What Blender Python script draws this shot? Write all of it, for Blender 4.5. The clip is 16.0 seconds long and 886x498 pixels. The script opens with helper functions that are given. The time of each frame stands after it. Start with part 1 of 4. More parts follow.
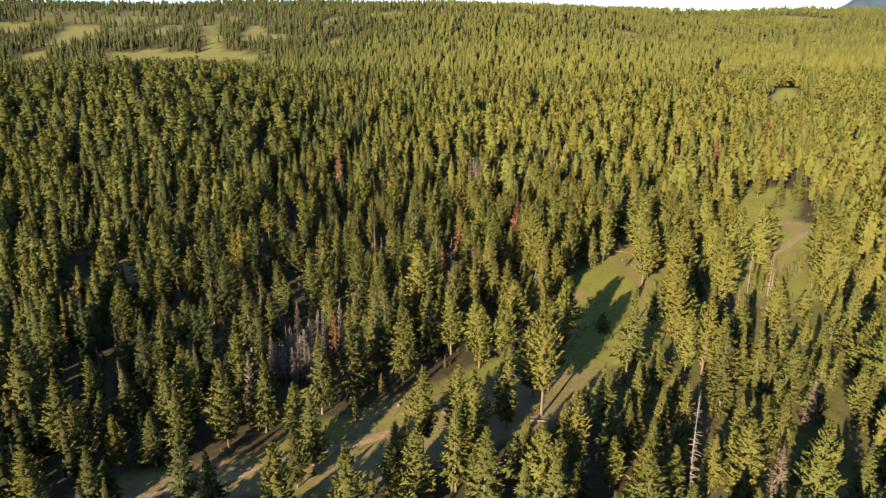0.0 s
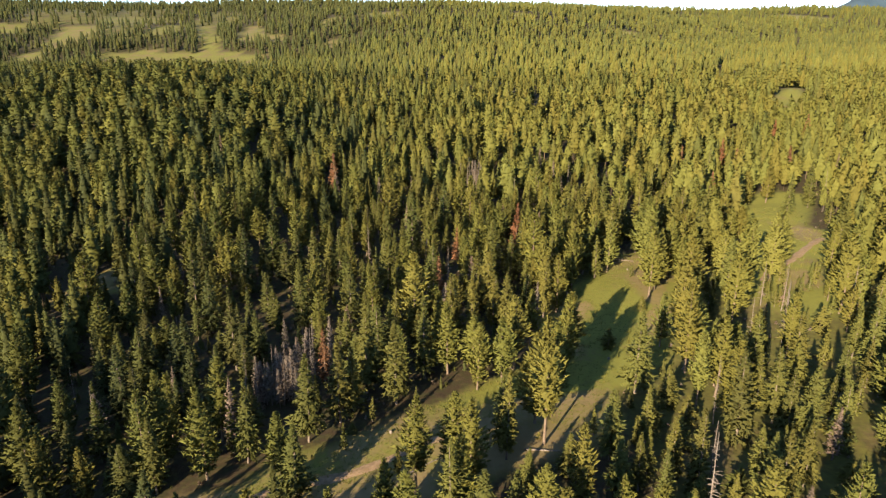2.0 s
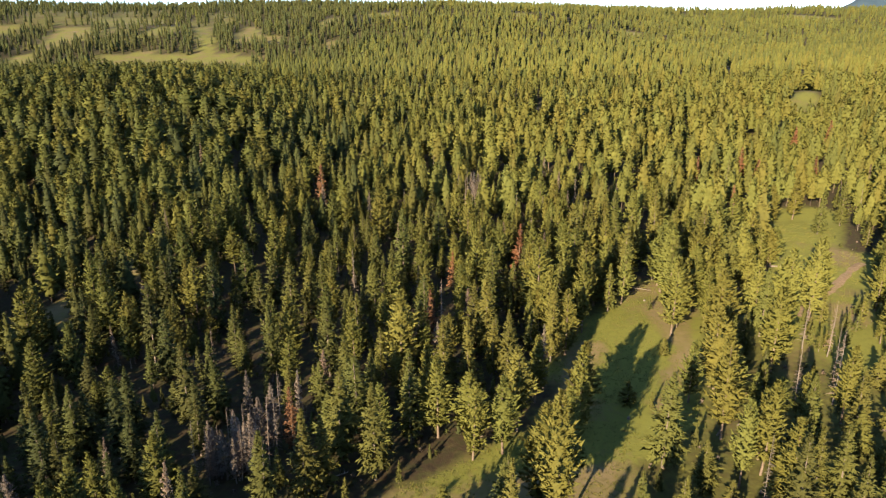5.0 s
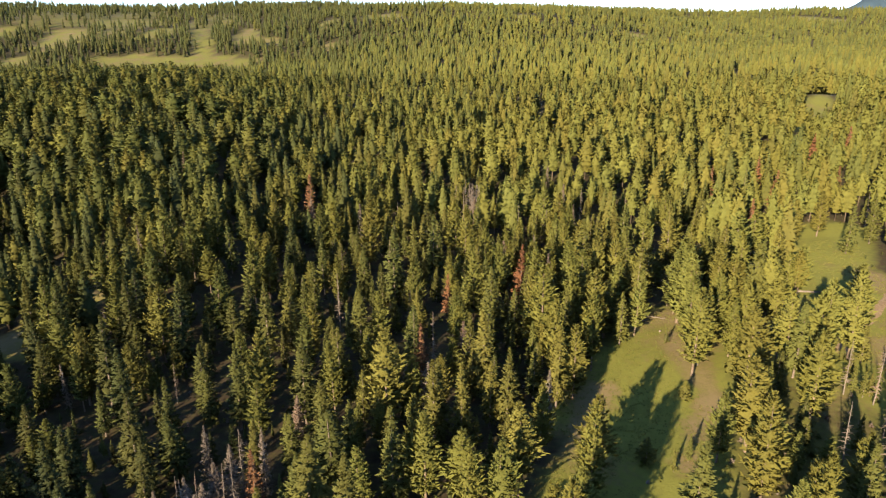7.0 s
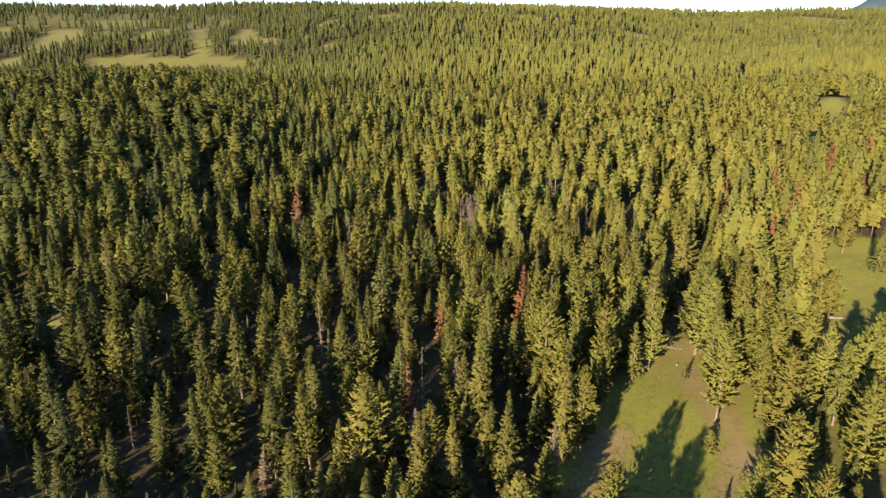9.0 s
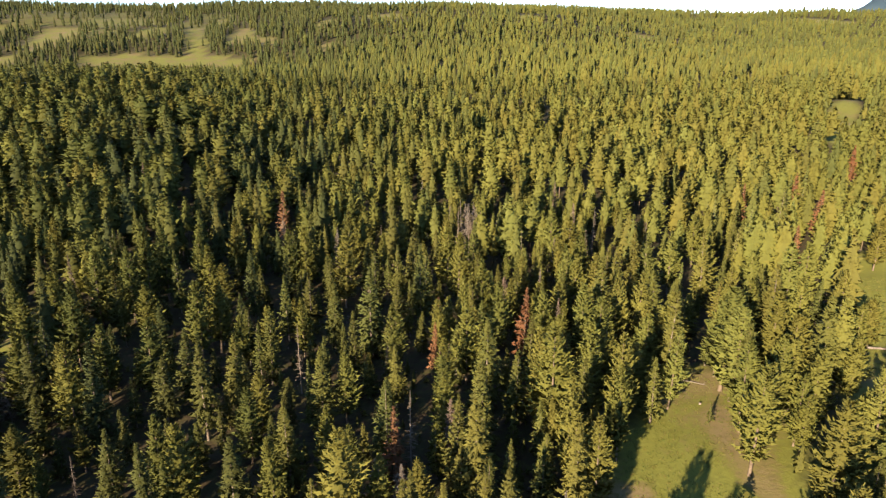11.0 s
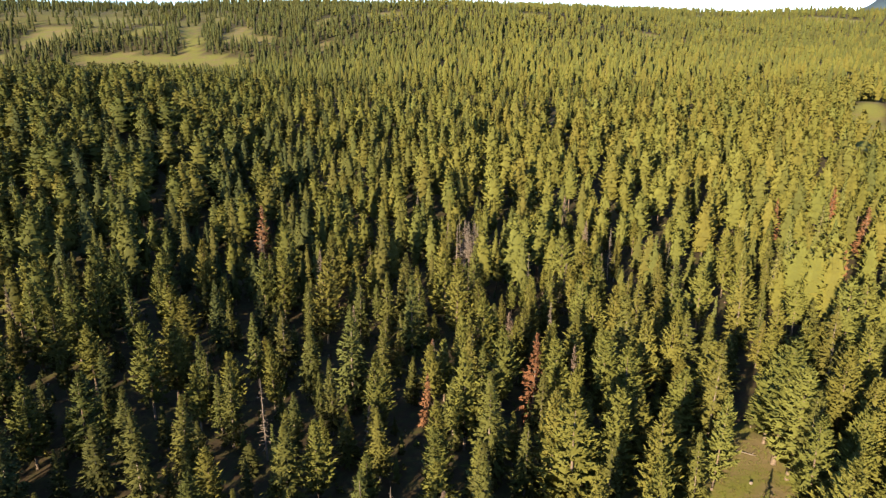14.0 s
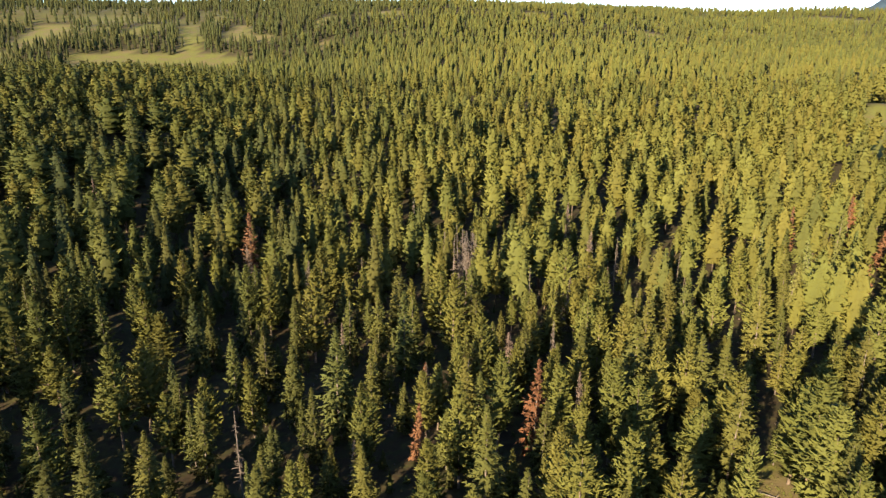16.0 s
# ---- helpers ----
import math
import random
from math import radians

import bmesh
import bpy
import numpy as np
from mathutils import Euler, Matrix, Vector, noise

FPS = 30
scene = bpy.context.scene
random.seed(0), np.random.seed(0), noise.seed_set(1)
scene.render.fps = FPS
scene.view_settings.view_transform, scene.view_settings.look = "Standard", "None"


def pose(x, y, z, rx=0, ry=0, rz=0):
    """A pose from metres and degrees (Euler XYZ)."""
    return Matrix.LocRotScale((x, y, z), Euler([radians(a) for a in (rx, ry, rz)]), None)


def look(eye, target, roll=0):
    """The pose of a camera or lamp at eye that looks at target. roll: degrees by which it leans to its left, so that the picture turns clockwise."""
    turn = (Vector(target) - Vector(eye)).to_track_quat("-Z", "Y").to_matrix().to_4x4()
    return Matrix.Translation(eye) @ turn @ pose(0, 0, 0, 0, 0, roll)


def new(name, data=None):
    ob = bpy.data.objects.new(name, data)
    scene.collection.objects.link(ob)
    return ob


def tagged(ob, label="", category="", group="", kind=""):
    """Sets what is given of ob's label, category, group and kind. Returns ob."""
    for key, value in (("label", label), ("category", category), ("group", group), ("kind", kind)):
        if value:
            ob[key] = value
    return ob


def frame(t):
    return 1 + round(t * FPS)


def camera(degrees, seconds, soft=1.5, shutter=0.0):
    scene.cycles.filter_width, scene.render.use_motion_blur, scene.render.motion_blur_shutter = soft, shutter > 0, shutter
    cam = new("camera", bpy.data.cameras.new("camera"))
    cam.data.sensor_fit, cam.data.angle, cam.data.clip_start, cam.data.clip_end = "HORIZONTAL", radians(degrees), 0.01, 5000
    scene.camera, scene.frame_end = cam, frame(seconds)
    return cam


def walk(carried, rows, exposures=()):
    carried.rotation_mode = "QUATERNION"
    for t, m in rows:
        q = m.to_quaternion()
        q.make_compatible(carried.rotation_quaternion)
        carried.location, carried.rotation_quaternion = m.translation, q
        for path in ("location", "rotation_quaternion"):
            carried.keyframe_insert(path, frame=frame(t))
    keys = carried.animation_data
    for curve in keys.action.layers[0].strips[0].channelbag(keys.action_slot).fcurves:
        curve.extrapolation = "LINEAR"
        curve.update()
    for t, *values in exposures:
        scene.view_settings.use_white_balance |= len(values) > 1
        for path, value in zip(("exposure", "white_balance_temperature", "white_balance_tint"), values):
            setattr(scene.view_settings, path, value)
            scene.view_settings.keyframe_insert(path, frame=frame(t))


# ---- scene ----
cam = camera(68.0, 16.0, soft=1.32)
# seconds, place, turn
PATH = [
    (0, (-7.19, -59.39, 88.92), (72.61, -0.18, -0.27)),
    (0.5, (-6.86, -56.74, 88.86), (72.60, -0.14, -0.28)),
    (1, (-6.55, -53.88, 88.83), (72.60, -0.11, -0.29)),
    (1.5, (-6.25, -50.65, 88.94), (72.60, -0.08, -0.30)),
    (2, (-5.92, -47.03, 89.06), (72.60, -0.07, -0.30)),
    (2.5, (-5.58, -42.83, 89.13), (72.59, -0.05, -0.30)),
    (3, (-5.14, -38.14, 89.25), (72.60, -0.04, -0.28)),
    (3.5, (-4.59, -33.00, 89.31), (72.60, -0.02, -0.25)),
    (4, (-4.06, -27.66, 89.41), (72.61, -0.02, -0.23)),
    (6.5, (-0.72, 2.25, 89.94), (72.77, 0.04, -0.05)),
    (7, (-0.00, 8.00, 90.00), (72.80, 0.03, 0.00)),
    (7.5, (0.73, 13.69, 90.02), (72.82, 0.04, 0.05)),
    (8, (1.41, 19.37, 90.05), (72.84, 0.04, 0.10)),
    (8.5, (2.09, 24.95, 89.96), (72.85, 0.04, 0.12)),
    (9, (2.71, 30.57, 89.88), (72.86, 0.02, 0.14)),
    (11.5, (4.54, 58.20, 88.69), (72.91, -0.25, 0.21)),
    (12, (4.85, 63.71, 88.53), (72.90, -0.26, 0.23)),
    (12.5, (5.20, 69.16, 88.53), (72.88, -0.26, 0.27)),
    (13, (5.48, 74.64, 88.57), (72.86, -0.24, 0.31)),
    (13.5, (5.78, 79.96, 88.61), (72.85, -0.22, 0.34)),
    (14, (6.11, 84.72, 88.71), (72.83, -0.22, 0.38)),
    (14.5, (6.40, 89.03, 88.79), (72.81, -0.22, 0.41)),
    (15, (6.75, 92.89, 88.91), (72.78, -0.26, 0.45)),
    (15.5, (7.22, 96.20, 88.90), (72.78, -0.30, 0.50)),
    (16, (7.73, 99.00, 88.65), (72.77, -0.36, 0.53)),
]
walk(cam, [(t, pose(*p, *r)) for t, p, r in PATH])

# ---------------------------------------------------------------- daylight: a low evening sun behind the walk, to the left
SUN_HEIGHT, SUN_BEARING = 17.0, 210.0
world = bpy.data.worlds.new("sky")
scene.world = world
world.use_nodes = True
sky = world.node_tree.nodes.new("ShaderNodeTexSky")
sky.sky_type, sky.sun_disc = "NISHITA", False
sky.sun_elevation, sky.sun_rotation = radians(SUN_HEIGHT), radians(SUN_BEARING)
sky.altitude, sky.air_density, sky.dust_density, sky.ozone_density = 2500.0, 0.8, 0.0, 1.5
world.node_tree.links.new(sky.outputs["Color"], world.node_tree.nodes["Background"].inputs["Color"])
world.node_tree.nodes["Background"].inputs["Strength"].default_value = 0.104
sun = new("sun", bpy.data.lights.new("sun", "SUN"))
sun.data.energy, sun.data.angle, sun.data.color = 5.0, radians(0.53), (1.0, 0.78, 0.53)
toward = Vector((math.sin(radians(SUN_BEARING)) * math.cos(radians(SUN_HEIGHT)), math.cos(radians(SUN_BEARING)) * math.cos(radians(SUN_HEIGHT)), math.sin(radians(SUN_HEIGHT))))
sun.matrix_basis = look(toward * 500, (0, 0, 0))
scene.view_settings.exposure = 1.93

# ---------------------------------------------------------------- materials
def material(name, rough=0.85):
    m = bpy.data.materials.new(name)
    m.use_nodes = True
    b = m.node_tree.nodes["Principled BSDF"]
    b.inputs["Roughness"].default_value = rough
    b.inputs["Specular IOR Level"].default_value = 0.25
    return m, m.node_tree.nodes, m.node_tree.links, b


def ramp(nodes, stops):
    n = nodes.new("ShaderNodeValToRGB")
    e = n.color_ramp.elements
    for i, (p, c) in enumerate(stops):
        el = e[i] if i < 2 else e.new(p)
        el.position, el.color = p, (*c, 1)
    return n


def math_node(nodes, links, op, a, b):
    n = nodes.new("ShaderNodeMath")
    n.operation = op
    for i, v in enumerate((a, b)):
        if isinstance(v, (int, float)):
            n.inputs[i].default_value = v
        else:
            links.new(v, n.inputs[i])
    return n.outputs[0]


def noise_node(nodes, links, scale, detail=4.0):
    n, c = nodes.new("ShaderNodeTexNoise"), nodes.new("ShaderNodeNewGeometry")
    links.new(c.outputs["Position"], n.inputs["Vector"])
    n.inputs["Scale"].default_value, n.inputs["Detail"].default_value = scale, detail
    return n.outputs["Fac"]


def needles(name, stops, through_light=0.14):
    """Foliage: each tree has its own shade, each spray differs a little."""
    m, nodes, links, b = material(name, 0.7)
    b.inputs["Diffuse Roughness"].default_value = 1.0
    b.inputs["Specular IOR Level"].default_value = 0.06
    at, info, geo = nodes.new("ShaderNodeAttribute"), nodes.new("ShaderNodeObjectInfo"), nodes.new("ShaderNodeNewGeometry")
    at.attribute_name = "tint"
    own = nodes.new("ShaderNodeSeparateColor")
    links.new(info.outputs["Color"], own.inputs["Color"])
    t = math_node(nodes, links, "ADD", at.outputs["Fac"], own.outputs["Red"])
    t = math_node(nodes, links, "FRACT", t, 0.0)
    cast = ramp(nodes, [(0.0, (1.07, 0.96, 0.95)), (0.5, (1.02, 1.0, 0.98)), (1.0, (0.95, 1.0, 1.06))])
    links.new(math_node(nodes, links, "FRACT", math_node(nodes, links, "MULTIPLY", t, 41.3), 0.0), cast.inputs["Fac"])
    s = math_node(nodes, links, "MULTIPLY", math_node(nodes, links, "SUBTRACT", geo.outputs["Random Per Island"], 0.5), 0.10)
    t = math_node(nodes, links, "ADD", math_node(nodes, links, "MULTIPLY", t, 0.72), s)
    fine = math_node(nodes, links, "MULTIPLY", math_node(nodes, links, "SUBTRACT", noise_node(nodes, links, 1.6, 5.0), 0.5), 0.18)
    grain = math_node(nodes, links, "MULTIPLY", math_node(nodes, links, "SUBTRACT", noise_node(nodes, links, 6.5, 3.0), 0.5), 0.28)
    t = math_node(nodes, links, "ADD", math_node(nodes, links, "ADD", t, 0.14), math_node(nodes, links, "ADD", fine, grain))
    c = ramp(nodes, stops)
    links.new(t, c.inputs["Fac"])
    hue = nodes.new("ShaderNodeMix")
    hue.data_type, hue.blend_type = "RGBA", "MULTIPLY"
    hue.inputs["Factor"].default_value = 1.0
    links.new(c.outputs["Color"], hue.inputs["A"])
    links.new(cast.outputs["Color"], hue.inputs["B"])
    links.new(hue.outputs["Result"], b.inputs["Base Color"])
    bump = nodes.new("ShaderNodeBump")
    bump.inputs["Strength"].default_value, bump.inputs["Distance"].default_value = 0.28, 0.5
    links.new(noise_node(nodes, links, 1.3, 3.0), bump.inputs["Height"])
    links.new(bump.outputs["Normal"], b.inputs["Normal"])
    tr, mix = nodes.new("ShaderNodeBsdfTranslucent"), nodes.new("ShaderNodeMixShader")
    links.new(hue.outputs["Result"], tr.inputs["Color"])
    mix.inputs["Fac"].default_value = through_light
    links.new(b.outputs["BSDF"], mix.inputs[1])
    links.new(tr.outputs["BSDF"], mix.inputs[2])
    links.new(mix.outputs["Shader"], nodes["Material Output"].inputs["Surface"])
    return m


def bark(name, dark, light, scale):
    m, nodes, links, b = material(name, 0.9)
    c = ramp(nodes, [(0.3, dark), (0.7, light)])
    links.new(noise_node(nodes, links, scale, 6.0), c.inputs["Fac"])
    links.new(c.outputs["Color"], b.inputs["Base Color"])
    bump = nodes.new("ShaderNodeBump")
    bump.inputs["Strength"].default_value, bump.inputs["Distance"].default_value = 0.6, 0.05
    links.new(noise_node(nodes, links, scale * 3, 6.0), bump.inputs["Height"])
    links.new(bump.outputs["Normal"], b.inputs["Normal"])
    return m


def ground_material():
    m, nodes, links, b = material("ground", 0.95)
    litter = ramp(nodes, [(0.30, (0.024, 0.017, 0.008)), (0.46, (0.041, 0.029, 0.014)), (0.56, (0.034, 0.030, 0.011)), (0.75, (0.036, 0.037, 0.012))])
    links.new(noise_node(nodes, links, 0.35, 8.0), litter.inputs["Fac"])
    turf = ramp(nodes, [(0.34, (0.172, 0.134, 0.062)), (0.43, (0.146, 0.124, 0.042)), (0.52, (0.137, 0.143, 0.026)), (0.78, (0.162, 0.168, 0.032))])
    patch = math_node(nodes, links, "ADD", math_node(nodes, links, "MULTIPLY", noise_node(nodes, links, 0.045, 4.0), 0.75),
                      math_node(nodes, links, "MULTIPLY", noise_node(nodes, links, 0.7, 8.0), 0.25))
    bare = nodes.new("ShaderNodeAttribute")
    bare.attribute_name = "worn"
    patch = math_node(nodes, links, "SUBTRACT", math_node(nodes, links, "ADD", patch, 0.05), math_node(nodes, links, "MULTIPLY", bare.outputs["Fac"], 0.22))
    links.new(patch, turf.inputs["Fac"])
    g = nodes.new("ShaderNodeAttribute")
    g.attribute_name = "grass"
    edge = math_node(nodes, links, "ADD", g.outputs["Fac"], math_node(nodes, links, "MULTIPLY", math_node(nodes, links, "SUBTRACT", noise_node(nodes, links, 0.5, 6.0), 0.5), 0.9))
    mix = nodes.new("ShaderNodeMix")
    mix.data_type = "RGBA"
    links.new(edge, mix.inputs["Factor"])
    links.new(litter.outputs["Color"], mix.inputs["A"])
    links.new(turf.outputs["Color"], mix.inputs["B"])
    links.new(mix.outputs["Result"], b.inputs["Base Color"])
    bump = nodes.new("ShaderNodeBump")
    bump.inputs["Strength"].default_value, bump.inputs["Distance"].default_value = 0.5, 0.2
    links.new(noise_node(nodes, links, 1.4, 9.0), bump.inputs["Height"])
    links.new(bump.outputs["Normal"], b.inputs["Normal"])
    return m


PINE_GREEN = needles("pine_needles", [(0.0, (0.049, 0.060, 0.018)), (0.45, (0.093, 0.096, 0.023)), (0.8, (0.119, 0.124, 0.031)), (1.0, (0.136, 0.140, 0.038))])
FIR_GREEN = needles("fir_needles", [(0.0, (0.034, 0.043, 0.019)), (0.35, (0.065, 0.072, 0.021)), (0.8, (0.106, 0.109, 0.028)), (1.0, (0.131, 0.132, 0.035))])
LARCH_GREEN = needles("larch_needles", [(0.0, (0.090, 0.108, 0.034)), (0.5, (0.128, 0.146, 0.045)), (1.0, (0.155, 0.165, 0.055))], 0.22)
RUST = needles("rust_needles", [(0.0, (0.090, 0.048, 0.026)), (0.5, (0.138, 0.070, 0.036)), (1.0, (0.170, 0.096, 0.052))], 0.08)
GREY_TWIGS = needles("grey_twigs", [(0.0, (0.092, 0.076, 0.060)), (0.5, (0.142, 0.115, 0.090)), (1.0, (0.188, 0.155, 0.124))], 0.05)
TURF = needles("turf", [(0.0, (0.080, 0.095, 0.020)), (0.5, (0.100, 0.110, 0.024)), (0.8, (0.120, 0.110, 0.034)), (1.0, (0.135, 0.112, 0.044))], 0.15)
PINE_BARK = bark("pine_bark", (0.080, 0.060, 0.044), (0.180, 0.140, 0.102), 3.0)
FIR_BARK = bark("fir_bark", (0.080, 0.066, 0.054), (0.180, 0.148, 0.118), 3.0)
GREY_WOOD = bark("grey_wood", (0.100, 0.083, 0.069), (0.200, 0.172, 0.145), 2.0)
DIRT = bark("dirt", (0.165, 0.112, 0.062), (0.265, 0.190, 0.115), 0.9)
# blue of the distant haze is put into the mountains' base colour
HAZY = bark("far_slopes", (0.022, 0.042, 0.060), (0.038, 0.064, 0.085), 0.012)
GROUND = ground_material()

# ---------------------------------------------------------------- lie of the land
def smooth(a, b, v):
    k = np.clip((v - a) / (b - a), 0.0, 1.0)
    return k * k * (3 - 2 * k)


def rolling(x, y, size, seed):
    """Soft bumps of about one metre, size metres across."""
    a, b = x / size + seed * 1.7, y / size - seed * 2.3
    return (np.sin(a * 2.1 + 1.3 * np.sin(b * 1.7)) + np.sin(b * 2.6 + 1.1 * np.sin(a * 1.3 + seed))
            + 0.6 * np.sin(a * 4.3 - b * 3.1 + seed) + 0.5 * np.sin(b * 5.3 + a * 3.7)) / 2.6


def land(x, y):
    """Height of the ground at x, y (numpy arrays)."""
    x, y = np.asarray(x, float), np.asarray(y, float)
    side = np.clip(x / (np.maximum(y, 0.0) + 260.0), -0.8, 0.8)
    near = -2.4 + 0.065 * np.clip(x, -220, 220) + 0.00012 * np.clip(x, -150, 150) ** 2
    near = near * (1 - smooth(250, 600, y)) - 3.0 * smooth(250, 600, y)
    rise = np.interp(y, [280, 340, 400, 700, 1000], [0, 5, 13, 34, 53])
    west = np.interp(y, [820, 1000, 1130, 1230, 1330, 1500, 1800, 2100, 2600, 3600], [0, -10, -20, -18, -3, 32, 90, 136, 168, 155])
    mid = np.interp(y, [1000, 1300, 1500, 1700, 2000, 2600, 3600], [0, 22, 54, 97, 145, 157, 132])
    east = np.interp(y, [1000, 1400, 1700, 2100, 2800, 3600], [0, 20, 46, 98, 176, 170])
    k = smooth(-0.28, 0.02, side)
    far = west * (1 - k) + mid * k
    k = smooth(0.05, 0.40, side)
    far = far * (1 - k) + east * k
    bumps = rolling(x, y, 60, 1) * 0.7 + rolling(x, y, 17, 2) * 0.22
    bumps = bumps + rolling(x, y, 330, 3) * 11 * smooth(1250, 1800, y) + rolling(x, y, 130, 4) * 2.2 * smooth(600, 1500, y)
    # a wooded spur on the western side, and a lower knoll on the eastern
    off = x - np.interp(y, [200, 268, 440, 640, 800], [-100, -112, -200, -290, -330])
    wide = np.interp(y, [250, 440, 640], [42, 75, 110]) * np.where(off > 0, 1.0, 2.2)
    spur = np.interp(y, [190, 268, 430, 620, 690, 820, 950], [0, 9, 15, 18, 16, 6, 0]) * np.exp(-(off / wide) ** 2)
    knoll = 11.0 * np.exp(-((x - 285) / 100) ** 2 - ((y - 570) / 85) ** 2) + 15.0 * np.exp(-((x - 366) / 60) ** 2 - ((y - 655) / 55) ** 2)
    return near + rise + far + bumps + spur + knoll


# ---------------------------------------------------------------- small tools
rng = np.random.default_rng(7)


def raw_mesh(name, verts, faces, mats, slots=None, tint=None, normals=None):
    """A mesh from arrays of corners and triangles, quickly. normals: per corner, for foliage that shades as a soft mass."""
    verts, faces = np.asarray(verts, np.float32), np.asarray(faces, np.int32)
    me = bpy.data.meshes.new(name)
    me.vertices.add(len(verts))
    me.vertices.foreach_set("co", verts.ravel())
    sides = faces.shape[1]
    me.loops.add(faces.size)
    me.loops.foreach_set("vertex_index", faces.ravel())
    me.polygons.add(len(faces))
    me.polygons.foreach_set("loop_start", np.arange(0, faces.size, sides, dtype=np.int32))
    if slots is not None:
        me.polygons.foreach_set("material_index", np.asarray(slots, np.int32))
    for m in mats:
        me.materials.append(m)
    if tint is not None:
        me.attributes.new("tint", "FLOAT", "POINT").data.foreach_set("value", np.asarray(tint, np.float32))
    me.update(calc_edges=True)
    if normals is not None:
        me.polygons.foreach_set("use_smooth", np.ones(len(faces), bool))
        me.normals_split_custom_set_from_vertices(normals)
    return me


def part(name, me, parent, label=""):
    ob = new(name, me)
    ob.parent = parent
    return tagged(ob, label) if label else ob


# ---------------------------------------------------------------- growing trees
def sprays(c, d, length, width, r, tilt=0.35):
    """Needle sprays: drooping and pointed, one triangle each."""
    n = len(c)
    up = np.array([0, 0, 1.0]) + r.normal(0, tilt, (n, 3))
    s = np.cross(d, up)
    s /= np.linalg.norm(s, axis=1, keepdims=True)
    u = np.cross(s, d)
    l, w = length[:, None], width[:, None]
    k = r.uniform(-0.5, 0.5, (n, 1))
    v = np.stack([c - d * l * (0.45 + 0.2 * k) + s * w * 0.5,
                  c - d * l * (0.45 - 0.2 * k) - s * w * 0.5,
                  c + d * l * 0.55 + s * w * k * 0.5 - u * l * 0.12], 1)
    return v.reshape(-1, 3), np.arange(3 * n).reshape(-1, 3)


def tiers(radius, low, top, count, sides, r, rag=0.25):
    """Stacked ragged skirts: the dense heart of a crown, or a whole tree far off."""
    vs, fs = [], []
    for i in range(count):
        z0 = low + (top - low) * i / count * 0.94
        z1 = min(top, z0 + (top - low) / count * 1.75)
        ri = radius((z0 - low) / (top - low))
        a = np.arange(sides) * 2 * math.pi / sides + r.uniform(0, 6.3)
        q = ri * (1 + r.uniform(-rag, rag, sides))
        ring = np.stack([q * np.cos(a), q * np.sin(a), z0 + r.uniform(-0.4, 0.4, sides) * ri * 0.5], 1)
        b = sum(len(v) for v in vs)
        vs.append(np.vstack([ring, [[r.normal(0, 0.1), r.normal(0, 0.1), z1]]]))
        fs.append(np.array([[b + j, b + (j + 1) % sides, b + sides] for j in range(sides)]))
    return np.vstack(vs), np.vstack(fs)


def fir_shape(u):
    return np.clip((1.02 - u) * 1.16, 0, 1) ** 0.98 * (0.72 + 0.28 * np.clip(u * 6, 0, 1))


def pine_shape(u):
    return np.clip((1.03 - u) * 1.28, 0, 1) ** 0.84 * (0.66 + 0.34 * np.clip(u * 4, 0, 1))


# whorls, boughs in a whorl, sprays on a bough, inner sprays (or none: a closed heart)
FULL = {"fir": (24, 7, 10, 100), "pine": (20, 8, 10, 100)}
LIGHT = {"fir": (18, 6, 5, 0), "pine": (16, 6, 5, 0)}
SPARE = {"fir": (13, 6, 4, 0), "pine": (12, 6, 4, 0)}
ROUGH = {"fir": (10, 5, 3, 0), "pine": (9, 5, 3, 0)}


